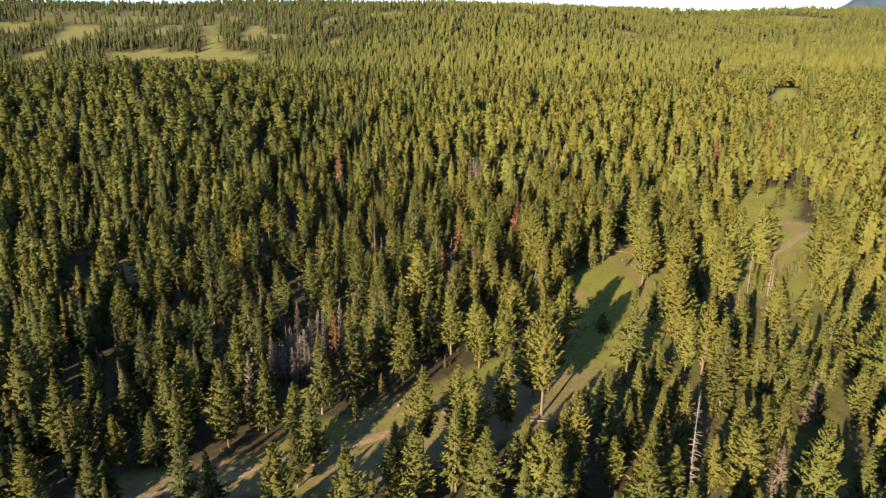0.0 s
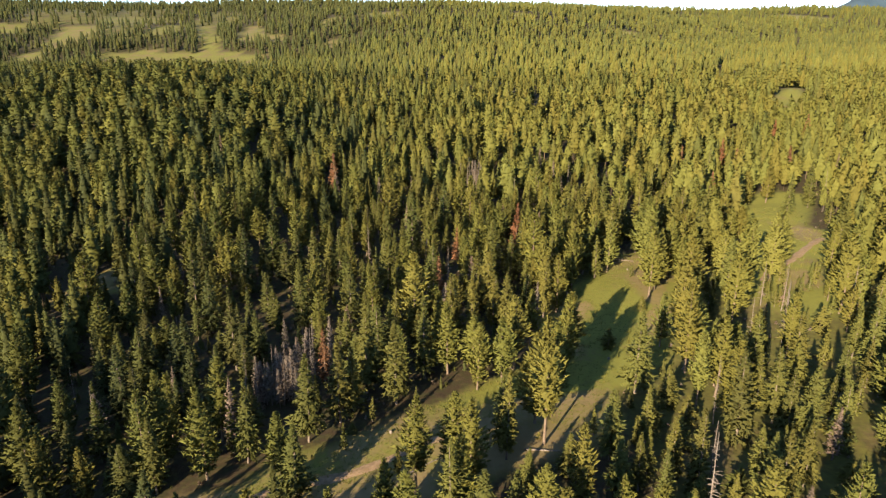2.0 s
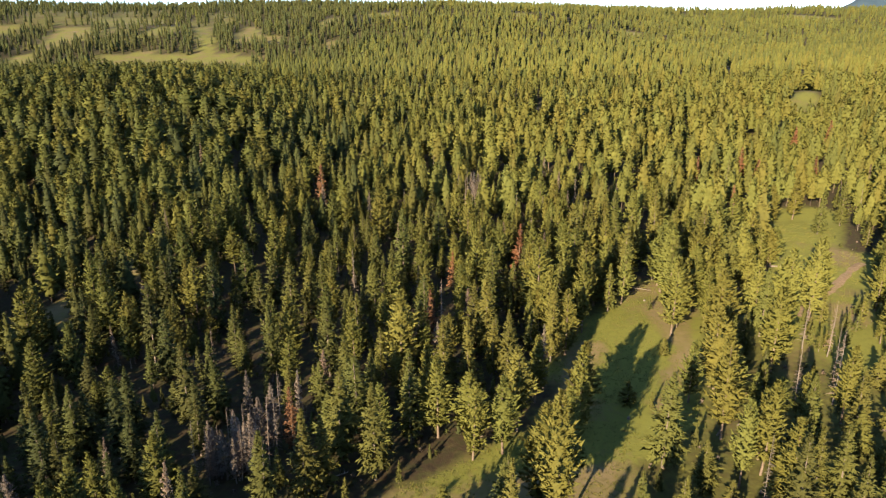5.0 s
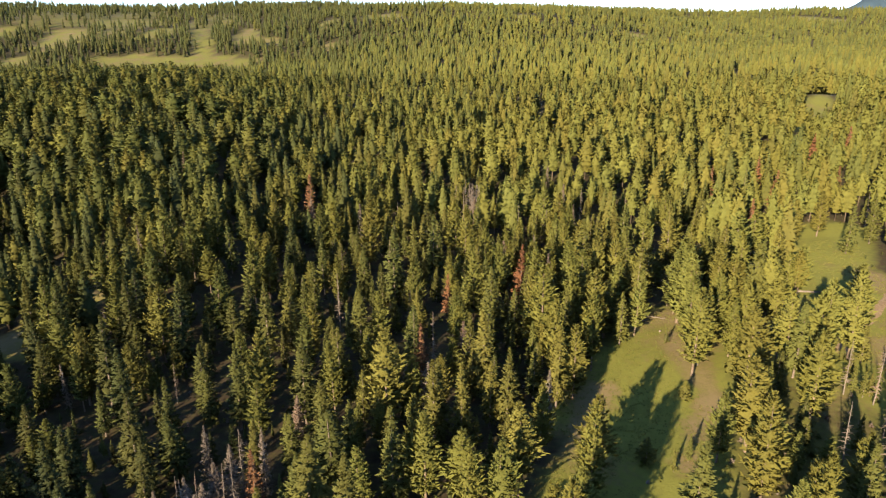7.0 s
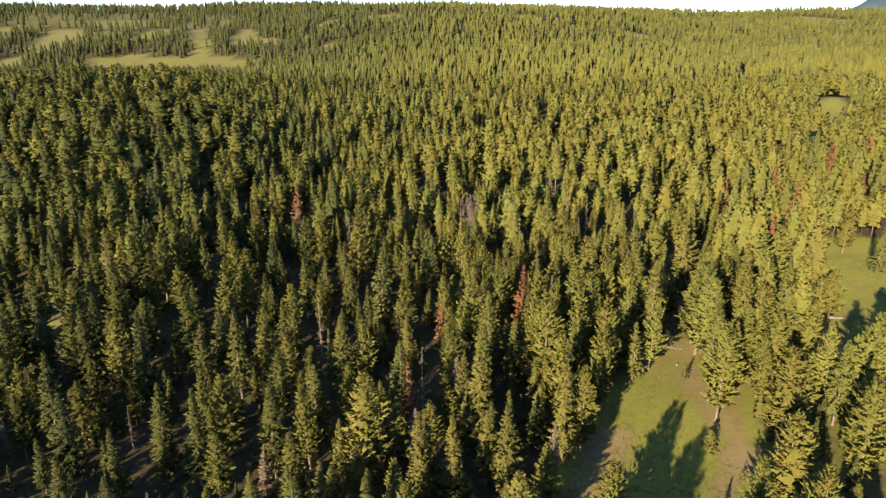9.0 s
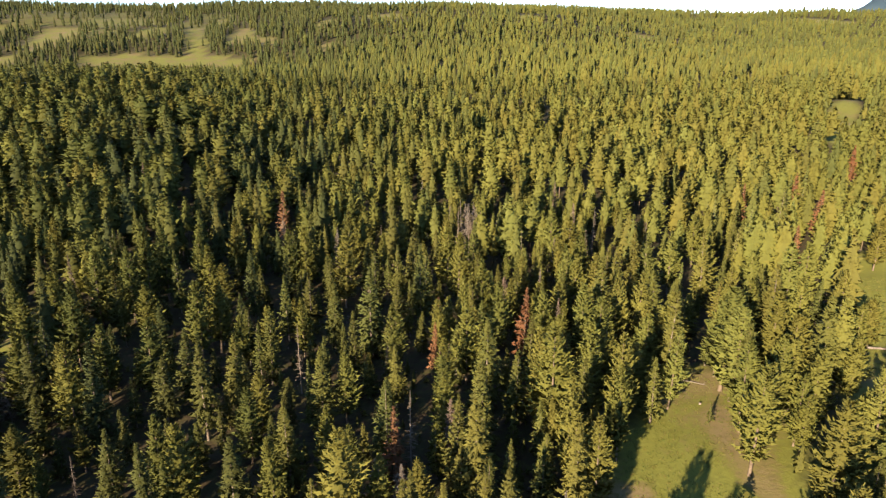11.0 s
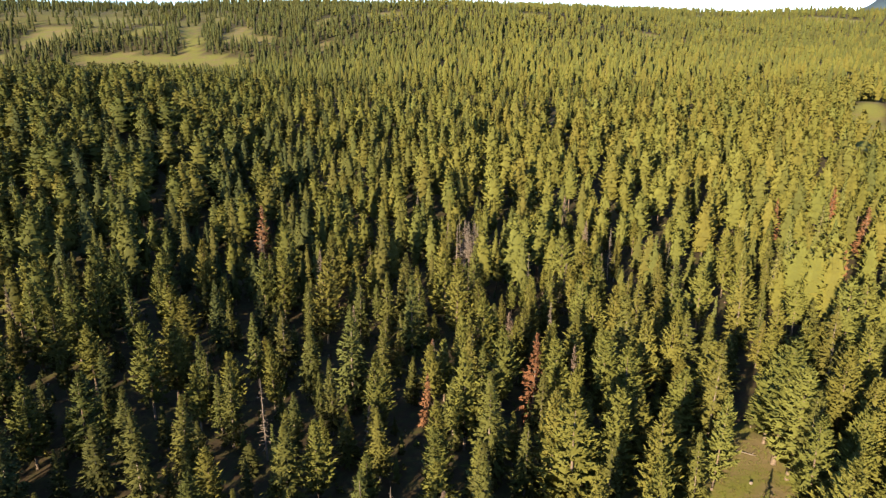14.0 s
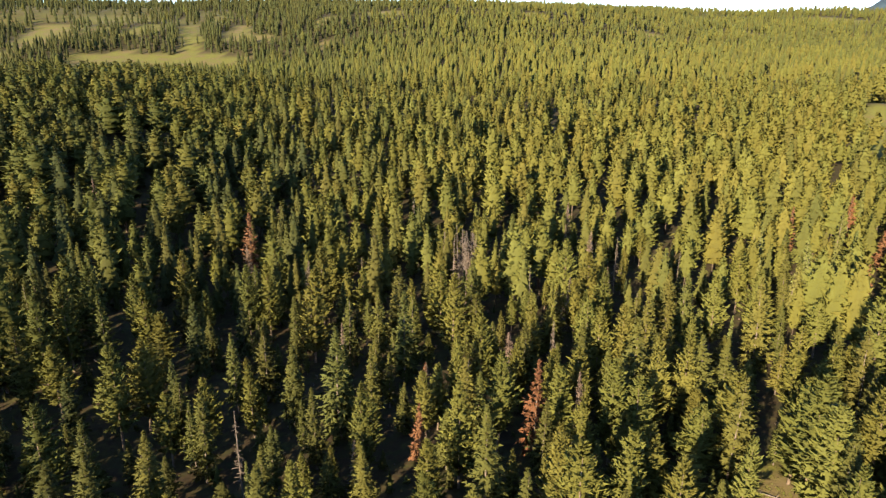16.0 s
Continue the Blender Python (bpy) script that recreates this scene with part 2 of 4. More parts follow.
def crown(kind, seed, detail, slim=1.0):
    """A crown on a tree 20 m high: boughs in loose whorls, each a fan of needle sprays with an upturned tip, round a thicket of inner twigs."""
    r = np.random.default_rng(seed)
    fir = kind == "fir"
    whorls, spokes, fronds, inner = detail
    shape = fir_shape if fir else pine_shape
    low, big = (r.uniform(0.9, 2.8), r.uniform(3.0, 3.7)) if fir else (r.uniform(2.2, 5.2), r.uniform(3.3, 3.9))
    n = whorls * spokes
    i, j = np.repeat(np.arange(whorls), spokes), np.tile(np.arange(spokes), whorls)
    u = np.clip((i + 0.5 + r.normal(0, 0.34, n)) / whorls, 0.005, 0.97)
    ang = r.uniform(0, 6.283, whorls)[i] + j * 6.283 / spokes + r.normal(0, 0.28, n)
    lobe = 1 + 0.13 * np.sin(ang - r.uniform(0, 6.283)) + 0.11 * np.sin(2 * ang + 6 * u + r.uniform(0, 6.283)) + 0.07 * np.sin(17 * u + r.uniform(0, 6.283))
    if not inner:
        lobe = 1 + 0.5 * (lobe - 1)
    reach = big * shape(u) * (r.uniform(0.74, 1.12, n) if inner else r.uniform(0.84, 1.04, n)) * lobe
    slope = ((-0.30 + 0.95 * u) if fir else (0.05 + 0.70 * u)) + r.normal(0, 0.12, n)
    bend = 0.10 if fir else 0.22
    b, k = np.repeat(np.arange(n), fronds), np.tile(np.arange(fronds), n)
    m = n * fronds
    t = np.clip(0.34 + 0.66 * ((k + 0.7 + r.uniform(-0.5, 0.5, m)) / fronds) ** 0.85, 0.25, 1.0)
    side = np.where(k == fronds - 1, 0.0, np.where(k % 2, 1.0, -1.0))
    yaw = ang[b] + side * (1.15 - 0.55 * t) + r.normal(0, 0.22, m)
    c = np.stack([np.cos(ang[b]) * reach[b] * t, np.sin(ang[b]) * reach[b] * t,
                  low + u[b] * (20 - low) + reach[b] * (slope[b] * t + bend * t * t) + r.normal(0, 0.16, m)], 1)
    d = np.stack([np.cos(yaw), np.sin(yaw), slope[b] + 1.6 * bend * t + r.normal(0, 0.30, m) - (0.12 if fir else 0.0)], 1)
    d /= np.linalg.norm(d, axis=1, keepdims=True)
    k = math.sqrt(1800.0 / m)
    long = (reach[b] * (0.30 - 0.13 * t) + 0.34) * r.uniform(0.7, 1.3, m) * min(k, 2.6) ** 0.6
    v, f = sprays(c + d * long[:, None] * 0.25, d, long, 0.46 * slim * long * min(k, 2.6) ** 0.75 * r.uniform(0.75, 1.3, m), r, 0.75)
    if inner:
        w, a = r.uniform(0.0, 0.93, inner), r.uniform(0, 6.283, inner)
        q = big * shape(w) * r.uniform(0.12, 0.50, inner)
        c = np.stack([q * np.cos(a), q * np.sin(a), low + w * (20 - low)], 1)
        d = np.stack([np.cos(a), np.sin(a), r.normal(0.2, 0.5, inner)], 1)
        d /= np.linalg.norm(d, axis=1, keepdims=True)
        size = (0.5 + 0.5 * shape(w)) * math.sqrt(130.0 / inner) ** 0.6 * slim
        hv, hf = sprays(c, d, 2.0 * size, 1.5 * size, r, 0.9)
    else:
        hv, hf = tiers(lambda w: 0.79 * slim * big * float(shape(0.95 * w)), low + 0.6, 18.9, 6, 6, r, 0.40)
    tip = np.array([[0.09, 0, 18.4], [-0.05, 0.08, 18.4], [-0.05, -0.08, 18.4], [0, 0, 20.1]])
    v2 = np.vstack([v, hv, tip])
    f2 = np.vstack([f, hf + len(v), np.array([[0, 1, 3], [1, 2, 3], [2, 0, 3]]) + len(v) + len(hv)])
    return v2, outward(v2, f2)


def outward(v, f):
    """Turns every leaf so that its upper face looks out of the crown."""
    n = np.cross(v[f[:, 1]] - v[f[:, 0]], v[f[:, 2]] - v[f[:, 0]])
    m = v[f].mean(1)
    out = np.stack([m[:, 0], m[:, 1], 0.10 * (m[:, 2] - 11.0) + 0.6], 1)
    back = (n * out).sum(1) < 0
    f = f.copy()
    f[back] = f[back][:, ::-1]
    return f


def soft_normals(v, f, mix=0.70):
    """Normals of a crown: partly those of its own leaves, partly those of the rounded mass."""
    n = np.cross(v[f[:, 1]] - v[f[:, 0]], v[f[:, 2]] - v[f[:, 0]])
    n /= np.linalg.norm(n, axis=1, keepdims=True) + 1e-9
    out = np.stack([v[:, 0], v[:, 1], 0.05 * (v[:, 2] - 11.0) + 0.2], 1)
    out /= np.linalg.norm(out, axis=1, keepdims=True) + 1e-9
    own = np.zeros_like(v)
    for i in range(3):
        np.add.at(own, f[:, i], n)
    own /= np.linalg.norm(own, axis=1, keepdims=True) + 1e-9
    s = out * mix + own * (1 - mix)
    return s / (np.linalg.norm(s, axis=1, keepdims=True) + 1e-9)


def stem(seed, top=18.5, base=0.27, sides=6):
    """A tapered, slightly bent trunk for a tree 20 m high, with a root flare."""
    r = np.random.default_rng(seed)
    zs = np.array([-0.8, 0.5, 4.0, 9.0, 14.0, top])
    rad = np.array([base * 1.5, base * 1.1, base * 0.9, base * 0.65, base * 0.38, 0.03])
    off = np.cumsum(r.normal(0, 0.07, (6, 2)), 0) * (zs[:, None] > 1)
    a = np.arange(sides) * 2 * math.pi / sides
    v = np.stack([rad[:, None] * np.cos(a) + off[:, :1], rad[:, None] * np.sin(a) + off[:, 1:], np.repeat(zs[:, None], sides, 1)], -1).reshape(-1, 3)
    f = []
    for i in range(5):
        for j in range(sides):
            p, q = i * sides + j, i * sides + (j + 1) % sides
            f += [[p, q, q + sides], [p, q + sides, p + sides]]
    return v, np.array(f)


def bare_limbs(seed, count, low=3.0, high=19.0, spread=2.1, droop=-0.2):
    """Thin dead limbs with a few twigs each."""
    r = np.random.default_rng(seed)
    vs, fs = [], []
    for i in range(count):
        u = r.random()
        z, a = low + (high - low) * u, r.uniform(0, 6.283)
        n = spread * (1.05 - u) ** 0.7 * r.uniform(0.35, 1.1)
        d = np.array([math.cos(a), math.sin(a), droop + 0.5 * u + r.normal(0, 0.15)])
        t = np.cross(d, [0, 0, 1.0])
        t /= np.linalg.norm(t)
        p0, p1, p2 = np.array([0, 0, z]), np.array([0, 0, z]) + d * n * 0.55, np.array([0, 0, z]) + d * n + np.array([0, 0, -0.12 * n])
        w = 0.07 * (1.1 - u) + 0.035
        b = len(vs)
        vs += [p0 - t * w, p0 + t * w, p0 + np.array([0, 0, w * 1.6]), p1 - t * w * 0.6, p1 + t * w * 0.6, p1 + np.array([0, 0, w]), p2]
        fs += [[b, b + 3, b + 5], [b, b + 5, b + 2], [b + 1, b + 2, b + 5], [b + 1, b + 5, b + 4], [b, b + 1, b + 4], [b, b + 4, b + 3], [b + 3, b + 4, b + 6], [b + 4, b + 5, b + 6], [b + 5, b + 3, b + 6]]
        for s in (-1, 1, -1, 1):
            m = p1 + (p2 - p1) * r.uniform(-0.6, 0.6)
            e = m + (d * 0.5 + t * s * 0.7) * n * 0.3
            b = len(vs)
            vs += [m - d * 0.05, m + d * 0.05, m + np.array([0, 0, 0.06]), e]
            fs += [[b, b + 1, b + 3], [b + 1, b + 2, b + 3], [b + 2, b, b + 3]]
    return np.array(vs), np.array(fs)


# ---------------------------------------------------------------- ground, one sheet to the horizon
def graded(lo, hi, fine_lo, fine_hi, step, grow):
    out = [fine_lo]
    s = step
    while out[0] > lo:
        s *= grow
        out.insert(0, out[0] - s)
    v = fine_lo
    while v < fine_hi:
        v += step
        out.append(v)
    s = step
    while out[-1] < hi:
        s *= grow
        out.append(out[-1] + s)
    return np.array(out)


# open places of the plan: a line from x0, y0 to x1, y1 and its half width
OPEN_NEAR = [(-80, 58, -26, 82, 5.5), (-26, 82, -6, 100, 8.5), (-6, 100, 20, 118, 7.5), (20, 112, 42, 150, 7.5), (27, 98, 40, 122, 6),
             (34, 155, 70, 205, 8.5), (50, 140, 58, 165, 7), (57, 128, 62, 160, 6), (62, 180, 74, 212, 8), (64, 192, 66, 205, 6)]
OPEN_EAST = [(102, 176, 118, 190, 4.0), (112, 186, 150, 212, 7.5), (128, 208, 168, 282, 11), (122, 176, 132, 192, 5), (150, 214, 158, 226, 8)]
OPEN_WEST = [(-150, 203, -130, 208, 4.5), (-145, 262, -138, 270, 4)]
# sparse ground, where only single trees stand
SPARSE = [(-80, 62, -36, 71, 9), (-34, 74, 24, 100, 16), (40, 120, 66, 165, 11), (58, 160, 74, 190, 13), (62, 180, 74, 205, 8), (-155, 200, -132, 262, 8), (120, 200, 172, 285, 15), (122, 188, 140, 200, 8), (112, 200, 120, 214, 8), (112, 150, 122, 168, 8)]
# far meadows: middle, half breadth, half depth, lean; those of dry grass apart
MEADOWS_GREEN = [(-1075, 1715, 18, 55, 0.0), (742, 1733, 20, 55, 0.0), (337, 612, 16, 46, 0.6), (300, 545, 15, 52, 0.6)]
MEADOWS_TAN = [(-240, 1478, 24, 48, 0.0), (-280, 1730, 25, 75, 0.0), (-155, 1815, 54, 65, 0.0), (435, 1616, 40, 50, 0.0), (880, 2330, 105, 105, 0.3), (1210, 2275, 105, 75, 0.0), (205, 1780, 32, 40, 0.0)]
HOLLOWS = [(-77, 244, 8), (-79, 259, 8), (-55, 260, 8), (-70, 225, 7), (-44, 200, 7), (-58, 214, 6)]
MEADOWS = MEADOWS_GREEN + MEADOWS_TAN
# fields of the western hill, corner by corner: green ones, dry ones, and rough grazing with single trees
FIELDS_GREEN = [[(-640, 1225), (-721, 1386), (-724, 1430), (-637, 1458), (-570, 1438), (-507, 1427), (-453, 1441), (-386, 1410), (-345, 1215), (-480, 1205)],
                [(-712, 1579), (-737, 1718), (-688, 1773), (-638, 1664), (-666, 1567)],
                [(-640, 1757), (-590, 1760), (-522, 1569), (-468, 1404), (-507, 1413), (-564, 1556), (-590, 1604)],
                [(-867, 1277), (-895, 1392), (-873, 1496), (-826, 1375), (-812, 1291)],
                [(-1118, 1629), (-1157, 1733), (-1082, 1766), (-1022, 1655)],
                [(-929, 1811), (-961, 1906), (-891, 1990), (-794, 1947), (-724, 1848), (-797, 1777)],
                [(-595, 1839), (-615, 1955), (-573, 1918), (-543, 1818)]]
FIELDS_TAN = [[(-488, 1568), (-505, 1758), (-474, 1751), (-419, 1600), (-362, 1566), (-347, 1485), (-450, 1516)],
              [(-901, 1498), (-957, 1642), (-985, 1765), (-912, 1775), (-840, 1671), (-843, 1566), (-817, 1503), (-853, 1472)]]
GRAZING = [[(-1092, 1763), (-1400, 2350), (-900, 2300), (-724, 1848), (-760, 1725), (-702, 1541), (-800, 1560), (-844, 1584), (-906, 1791)],
           [(-685, 1745), (-720, 2100), (-612, 2081), (-525, 1778)]]


def inside(x, y, corners):
    """True within a field, whose edge wanders by some metres."""
    x, y = x + 9 * rolling(x, y, 40, 31), y + 12 * rolling(x, y, 50, 32)
    hit = np.zeros(np.shape(x), bool)
    for (x0, y0), (x1, y1) in zip(corners, corners[1:] + corners[:1]):
        hit ^= ((y0 > y) != (y1 > y)) & (x < (x1 - x0) * (y - y0) / (y1 - y0 + 1e-9) + x0)
    return hit


def fields(x, y, which):
    best = np.zeros(np.shape(x), bool)
    for corners in which:
        best |= inside(x, y, corners)
    return best


def openness(x, y):
    """1 in a clearing or meadow, 0 in the forest, with ragged edges."""
    x, y = np.asarray(x, float), np.asarray(y, float)
    best = np.full(x.shape, -9.0)
    rag = rolling(x, y, 7.0, 5) * 1.3 + rolling(x, y, 21.0, 6) * 1.2
    for x0, y0, x1, y1, w in OPEN_NEAR + OPEN_EAST + OPEN_WEST:
        dx, dy = x1 - x0, y1 - y0
        k = np.clip(((x - x0) * dx + (y - y0) * dy) / (dx * dx + dy * dy), 0, 1)
        best = np.maximum(best, w + rag - np.hypot(x - x0 - k * dx, y - y0 - k * dy))
    wild = rolling(x, y, 90.0, 8) * 0.15 + rolling(x, y, 34.0, 9) * 0.12
    for mx, my, rx, ry, lean in MEADOWS:
        best = np.maximum(best, 8 * (1 + wild - np.hypot((x - mx - lean * (y - my)) / rx, (y - my) / ry)))
    return np.where(fields(x, y, FIELDS_GREEN + FIELDS_TAN), 4.0, best)


WORN = [(66, 150, 78, 190, 5), (34, 150, 44, 168, 4), (60, 205, 76, 211, 7), (69, 168, 72, 196, 4.5), (54, 132, 68, 160, 4), (121, 168, 128, 180, 6), (150, 218, 156, 232, 7), (-2, 82, 22, 92, 8), (-60, 62, -20, 72, 6)]


def worn(x, y):
    """1 where the turf is trodden to bare tan earth."""
    best = np.zeros(np.shape(x))
    for x0, y0, x1, y1, w in WORN:
        dx, dy = x1 - x0, y1 - y0
        k = np.clip(((x - x0) * dx + (y - y0) * dy) / (dx * dx + dy * dy), 0, 1)
        best = np.maximum(best, 1 - smooth(0.3, 1.2, np.hypot(x - x0 - k * dx, y - y0 - k * dy) / w))
    return best


def sparseness(x, y):
    """1 on the open ground where only single trees stand."""
    best = np.zeros(np.shape(x))
    for x0, y0, x1, y1, w in SPARSE:
        dx, dy = x1 - x0, y1 - y0
        q = np.clip(((x - x0) * dx + (y - y0) * dy) / (dx * dx + dy * dy), 0, 1)
        best = np.maximum(best, 1 - smooth(0.75, 1.15, np.hypot(x - x0 - q * dx, y - y0 - q * dy) / w))
    return best


def hollow(x, y):
    """True in the bare, shaded hollows of the western woods."""
    best = np.zeros(np.shape(x), bool)
    for hx, hy, r in HOLLOWS:
        best |= np.hypot(x - hx, y - hy) < r
    return best


def thicket(x, y):
    """1 in the grassy young wood west of the glade."""
    return 1 - smooth(0.7, 1.1, np.hypot((x - 116) / 24, (y - 170) / 28))


def hillside(x, y):
    """1 on the open western hill, whose grass grows between the trees."""
    return smooth(1230, 1330, y) * (1 - smooth(-260, -60, x - 0.02 * y))


def ground():
    xs = graded(-3600, 3600, -190, 190, 3.8, 1.027)
    ys = graded(-700, 4700, 40, 290, 3.8, 1.022)
    gx, gy = np.meshgrid(xs, ys)
    v = np.stack([gx, gy, land(gx, gy)], -1).reshape(-1, 3)
    w, h = len(xs), len(ys)
    i = (np.arange(h - 1)[:, None] * w + np.arange(w - 1)).ravel()
    f = np.stack([i, i + 1, i + w + 1, i + w], 1)
    me = raw_mesh("ground", v, f, [GROUND])
    me.attributes.new("grass", "FLOAT", "POINT").data.foreach_set("value", np.clip(np.maximum(openness(gx, gy), -1.4).ravel() * 0.35 + 0.45 + 0.16 * hillside(gx, gy).ravel() + 0.4 * fields(gx, gy, GRAZING).ravel() + 0.75 * thicket(gx, gy).ravel() + (0.45 * smooth(30, 50, gx) * smooth(15, 45, gy) * (1 - smooth(170, 230, gy))).ravel() + 1.1 * sparseness(gx, gy).ravel(), 0, 1 - 0.22 * hillside(gx, gy).ravel()).astype(np.float32))
    dry = np.maximum(np.maximum(worn(gx, gy), 0.75 * sparseness(gx, gy) * (gy < 112)), 0.20 * smooth(1200, 1350, gy))
    for mx, my, rx, ry, lean in MEADOWS_TAN:
        dry = np.maximum(dry, 0.34 * (1 - smooth(0.8, 1.3, np.hypot((gx - mx - lean * (gy - my)) / rx, (gy - my) / ry))))
    dry = np.maximum(dry, 0.55 * (openness(gx, gy) > -1.0) * (gy < 108) * (gx < 24))
    dry = np.maximum(dry, 0.6 * (1 - smooth(-125, -110, gx)) * (gy > 180) * (gy < 290))
    dry = np.maximum(dry, 0.36 * fields(gx, gy, FIELDS_TAN))
    me.attributes.new("worn", "FLOAT", "POINT").data.foreach_set("value", dry.ravel().astype(np.float32))
    me.polygons.foreach_set("use_smooth", np.ones(len(f), bool))
    return tagged(new("ground", me), "rolling forest floor with dry litter and green grass clearings", "ground", kind="structure")


ground()

# ---------------------------------------------------------------- the forest's plan
# stems whose places are known: x, y, height
FIRS_SOUTH = [47.2, 69.1, 6, 10.1, 92.8, 16.4, 38.8, 99, 6.1, 42.5, 99.9, 6, -38.2, 106.5, 11, -12.2, 107.1, 6, -94.5, 112.4, 11]
PINES_SOUTH = [-72.3, 95.5, 19.8, -62.5, 99.6, 13.7, 66.9, 108.2, 17.8, 11.5, 116.5, 20.4]
FIRS_TRACK = [90.9, 133.2, 9.8, 72.7, 139.4, 21, -2.1, 143.7, 23.8, -79.9, 145.3, 5.9, -1.5, 149.3, 21.5, 29.5, 160.3, 22.4, 7.3, 171.9, 23.4, 146.9, 192.6, 25.2]
PINES_TRACK = [73.3, 125.7, 11.4, -6.8, 130.2, 23.1, -95.4, 156.6, 7.3, 34.6, 164.1, 21.3, -99.6, 169.1, 17.8, -55.4, 170.5, 22.4, 4.6, 186.6, 19.6, 73.2, 186.9, 23.3, 80.4, 187.2, 24]
FIRS_BANK = [56.3, 201.3, 13.6, -137.6, 210.4, 25.2, -90.4, 219.5, 17.8, 28.1, 220.2, 19.3, -60.6, 221.1, 12.5, 60.3, 221.3, 15.7, 109.1, 231.6, 12.6, 119.1, 240.5, 15.5, 57.4, 244.8, 23.2, -40.4, 249.7, 5.5]
PINES_BANK = [-16.8, 219.7, 10.7, -134, 222.8, 21, -12, 226.3, 10.6, -55.2, 228.8, 18.9, -48, 233.4, 19.9, -126.1, 239, 27.5, 89.4, 239.1, 15.9, 10.6, 246.4, 22.1, 107.5, 246.5, 14.2]
FIRS_GLADE = [90, 259.2, 28.1, -70.5, 260.9, 14.3, 97.8, 261.4, 6.6, 160, 257, 21, 10.7, 263.9, 16.5, 76.2, 264.2, 18.1, -87.4, 265.6, 23.3, 176, 268, 23, -99.8, 271.6, 24.8, -12.7, 272.1, 12.9, -113.5, 274.4, 23.8, -111.1, 278.5, 23.8]
PINES_GLADE = [19.4, 262, 18, 82.5, 262.1, 11, 45.8, 271.3, 23.3, 32.7, 277.5, 20.7]
FIRS_HOLLOW = [-20.6, 283.3, 9.3, 24, 283.4, 12.6, -117.4, 286.3, 23.4, 115.6, 289.8, 17.3, 167.7, 291.5, 11.4, 131.6, 291.8, 19.8, 117.9, 294.7, 19.3, 81.4, 296.2, 17.1, 84.7, 298.9, 6, 68.5, 316.1, 14, -14.1, 329, 18.3]
PINES_HOLLOW = [-123.6, 285.6, 23.3, 103.2, 286, 6, 124.8, 286.9, 8, 40, 287.5, 14.8, 33.1, 290.9, 15.4, 28.6, 294.8, 12.2, 133.3, 296.5, 18.8, -147.1, 297.6, 23.2, 103.9, 302.5, 19.5, 41.1, 308.6, 10.3, 54.3, 320.1, 9.3, -115.5, 323.1, 23]
FIRS_MIDDLE = [135.5, 369.9, 6.8, -14.2, 378.3, 12.6, -8.7, 389.3, 14, 41.3, 398.8, 21.6]
PINES_MIDDLE = [-132.8, 333.8, 22.1, -16.5, 338.6, 13.9, 69.2, 339.7, 13.7, 81.6, 340.4, 15.2, 57.6, 350, 14.6, 171.9, 350.5, 14.8, 52.2, 395.9, 11.4]
FIRS_CLEARING = [9.3, 81.6, 23, -23, 100.1, 7.5, -28.8, 89.5, 6.9, -15.2, 77.9, 8.5, -51, 85.9, 21.7, -78, 77.2, 12.3, 30.8, 89.1, 7.8, 41.3, 83.4, 16, 44.5, 73.3, 14, 38.5, 72.7, 12, 41.4, 67.8, 10, 61.3, 82, 24, 73.2, 89.4, 20, 76.9, 82, 20, 72.7, 74.2, 12, 63.8, 68.3, 14, 86.3, 89.2, 12, 81.1, 76.3, 18, 61.1, 70.1, 13]
FIRS_EAST = [73.4, 83.4, 18, 70.9, 93.7, 17, 90.3, 112, 18, 108.5, 117.4, 17, 94.4, 98.6, 15, 69.9, 100.6, 16, 68.9, 112.2, 16, 50.4, 130.9, 5.6, 54.7, 134.1, 6.7, 46.3, 65.7, 20, 47.8, 53.5, 14, 57.5, 60, 18, 60.9, 61.1, 18, 53.7, 54.5, 14, 68, 65.8, 16, 68.3, 47.9, 12, 72.1, 44.9, 16, 35.2, 67.9, 14, 38.5, 62.6, 14, -74.1, 287.3, 14.4]
FIRS_WEST = [-91.6, 225.1, 16.5, -81.3, 218.2, 13.2, -48.1, 202.5, 13.7, -50.3, 199.7, 11.7, -47.6, 187.9, 13.8, -34, 197.6, 14.4, -39.3, 264.5, 13.6, -38, 244.4, 9.7, -36.1, 232.9, 9.8, -30.8, 228.7, 9.9, -37, 274.4, 21.6, -33, 272, 8.5, -17.3, 245.4, 22, -7.1, 252.2, 16, -13, 233.8, 13.3, -23.2, 219.6, 10]
FIRS_SHADE = [21.8, 243, 18, 35.2, 245.6, 20.4, 21.9, 196.9, 19.8, -2.6, 240, 14.1, 46.4, 242.2, 20, 57, 237.2, 24.4, 77.6, 219.9, 11.3, 93, 217.3, 22, 68, 191.5, 5, -50, 228.9, 16.9, -107.3, 189.9, 8.5, -57, 179.2, 15.8, -38.4, 167.6, 18, -67.7, 151.3, 19, -66.2, 145, 13.9, -37.8, 147.3, 10, -33, 177.8, 17, 13.3, 184.8, 23.9, 11.6, 152.3, 18.6]
FIRS_REST = [15.6, 148.9, 21.3, -12.5, 140.8, 14, -4.7, 135.5, 14, -20.5, 156.7, 16, -32.7, 184.2, 17]
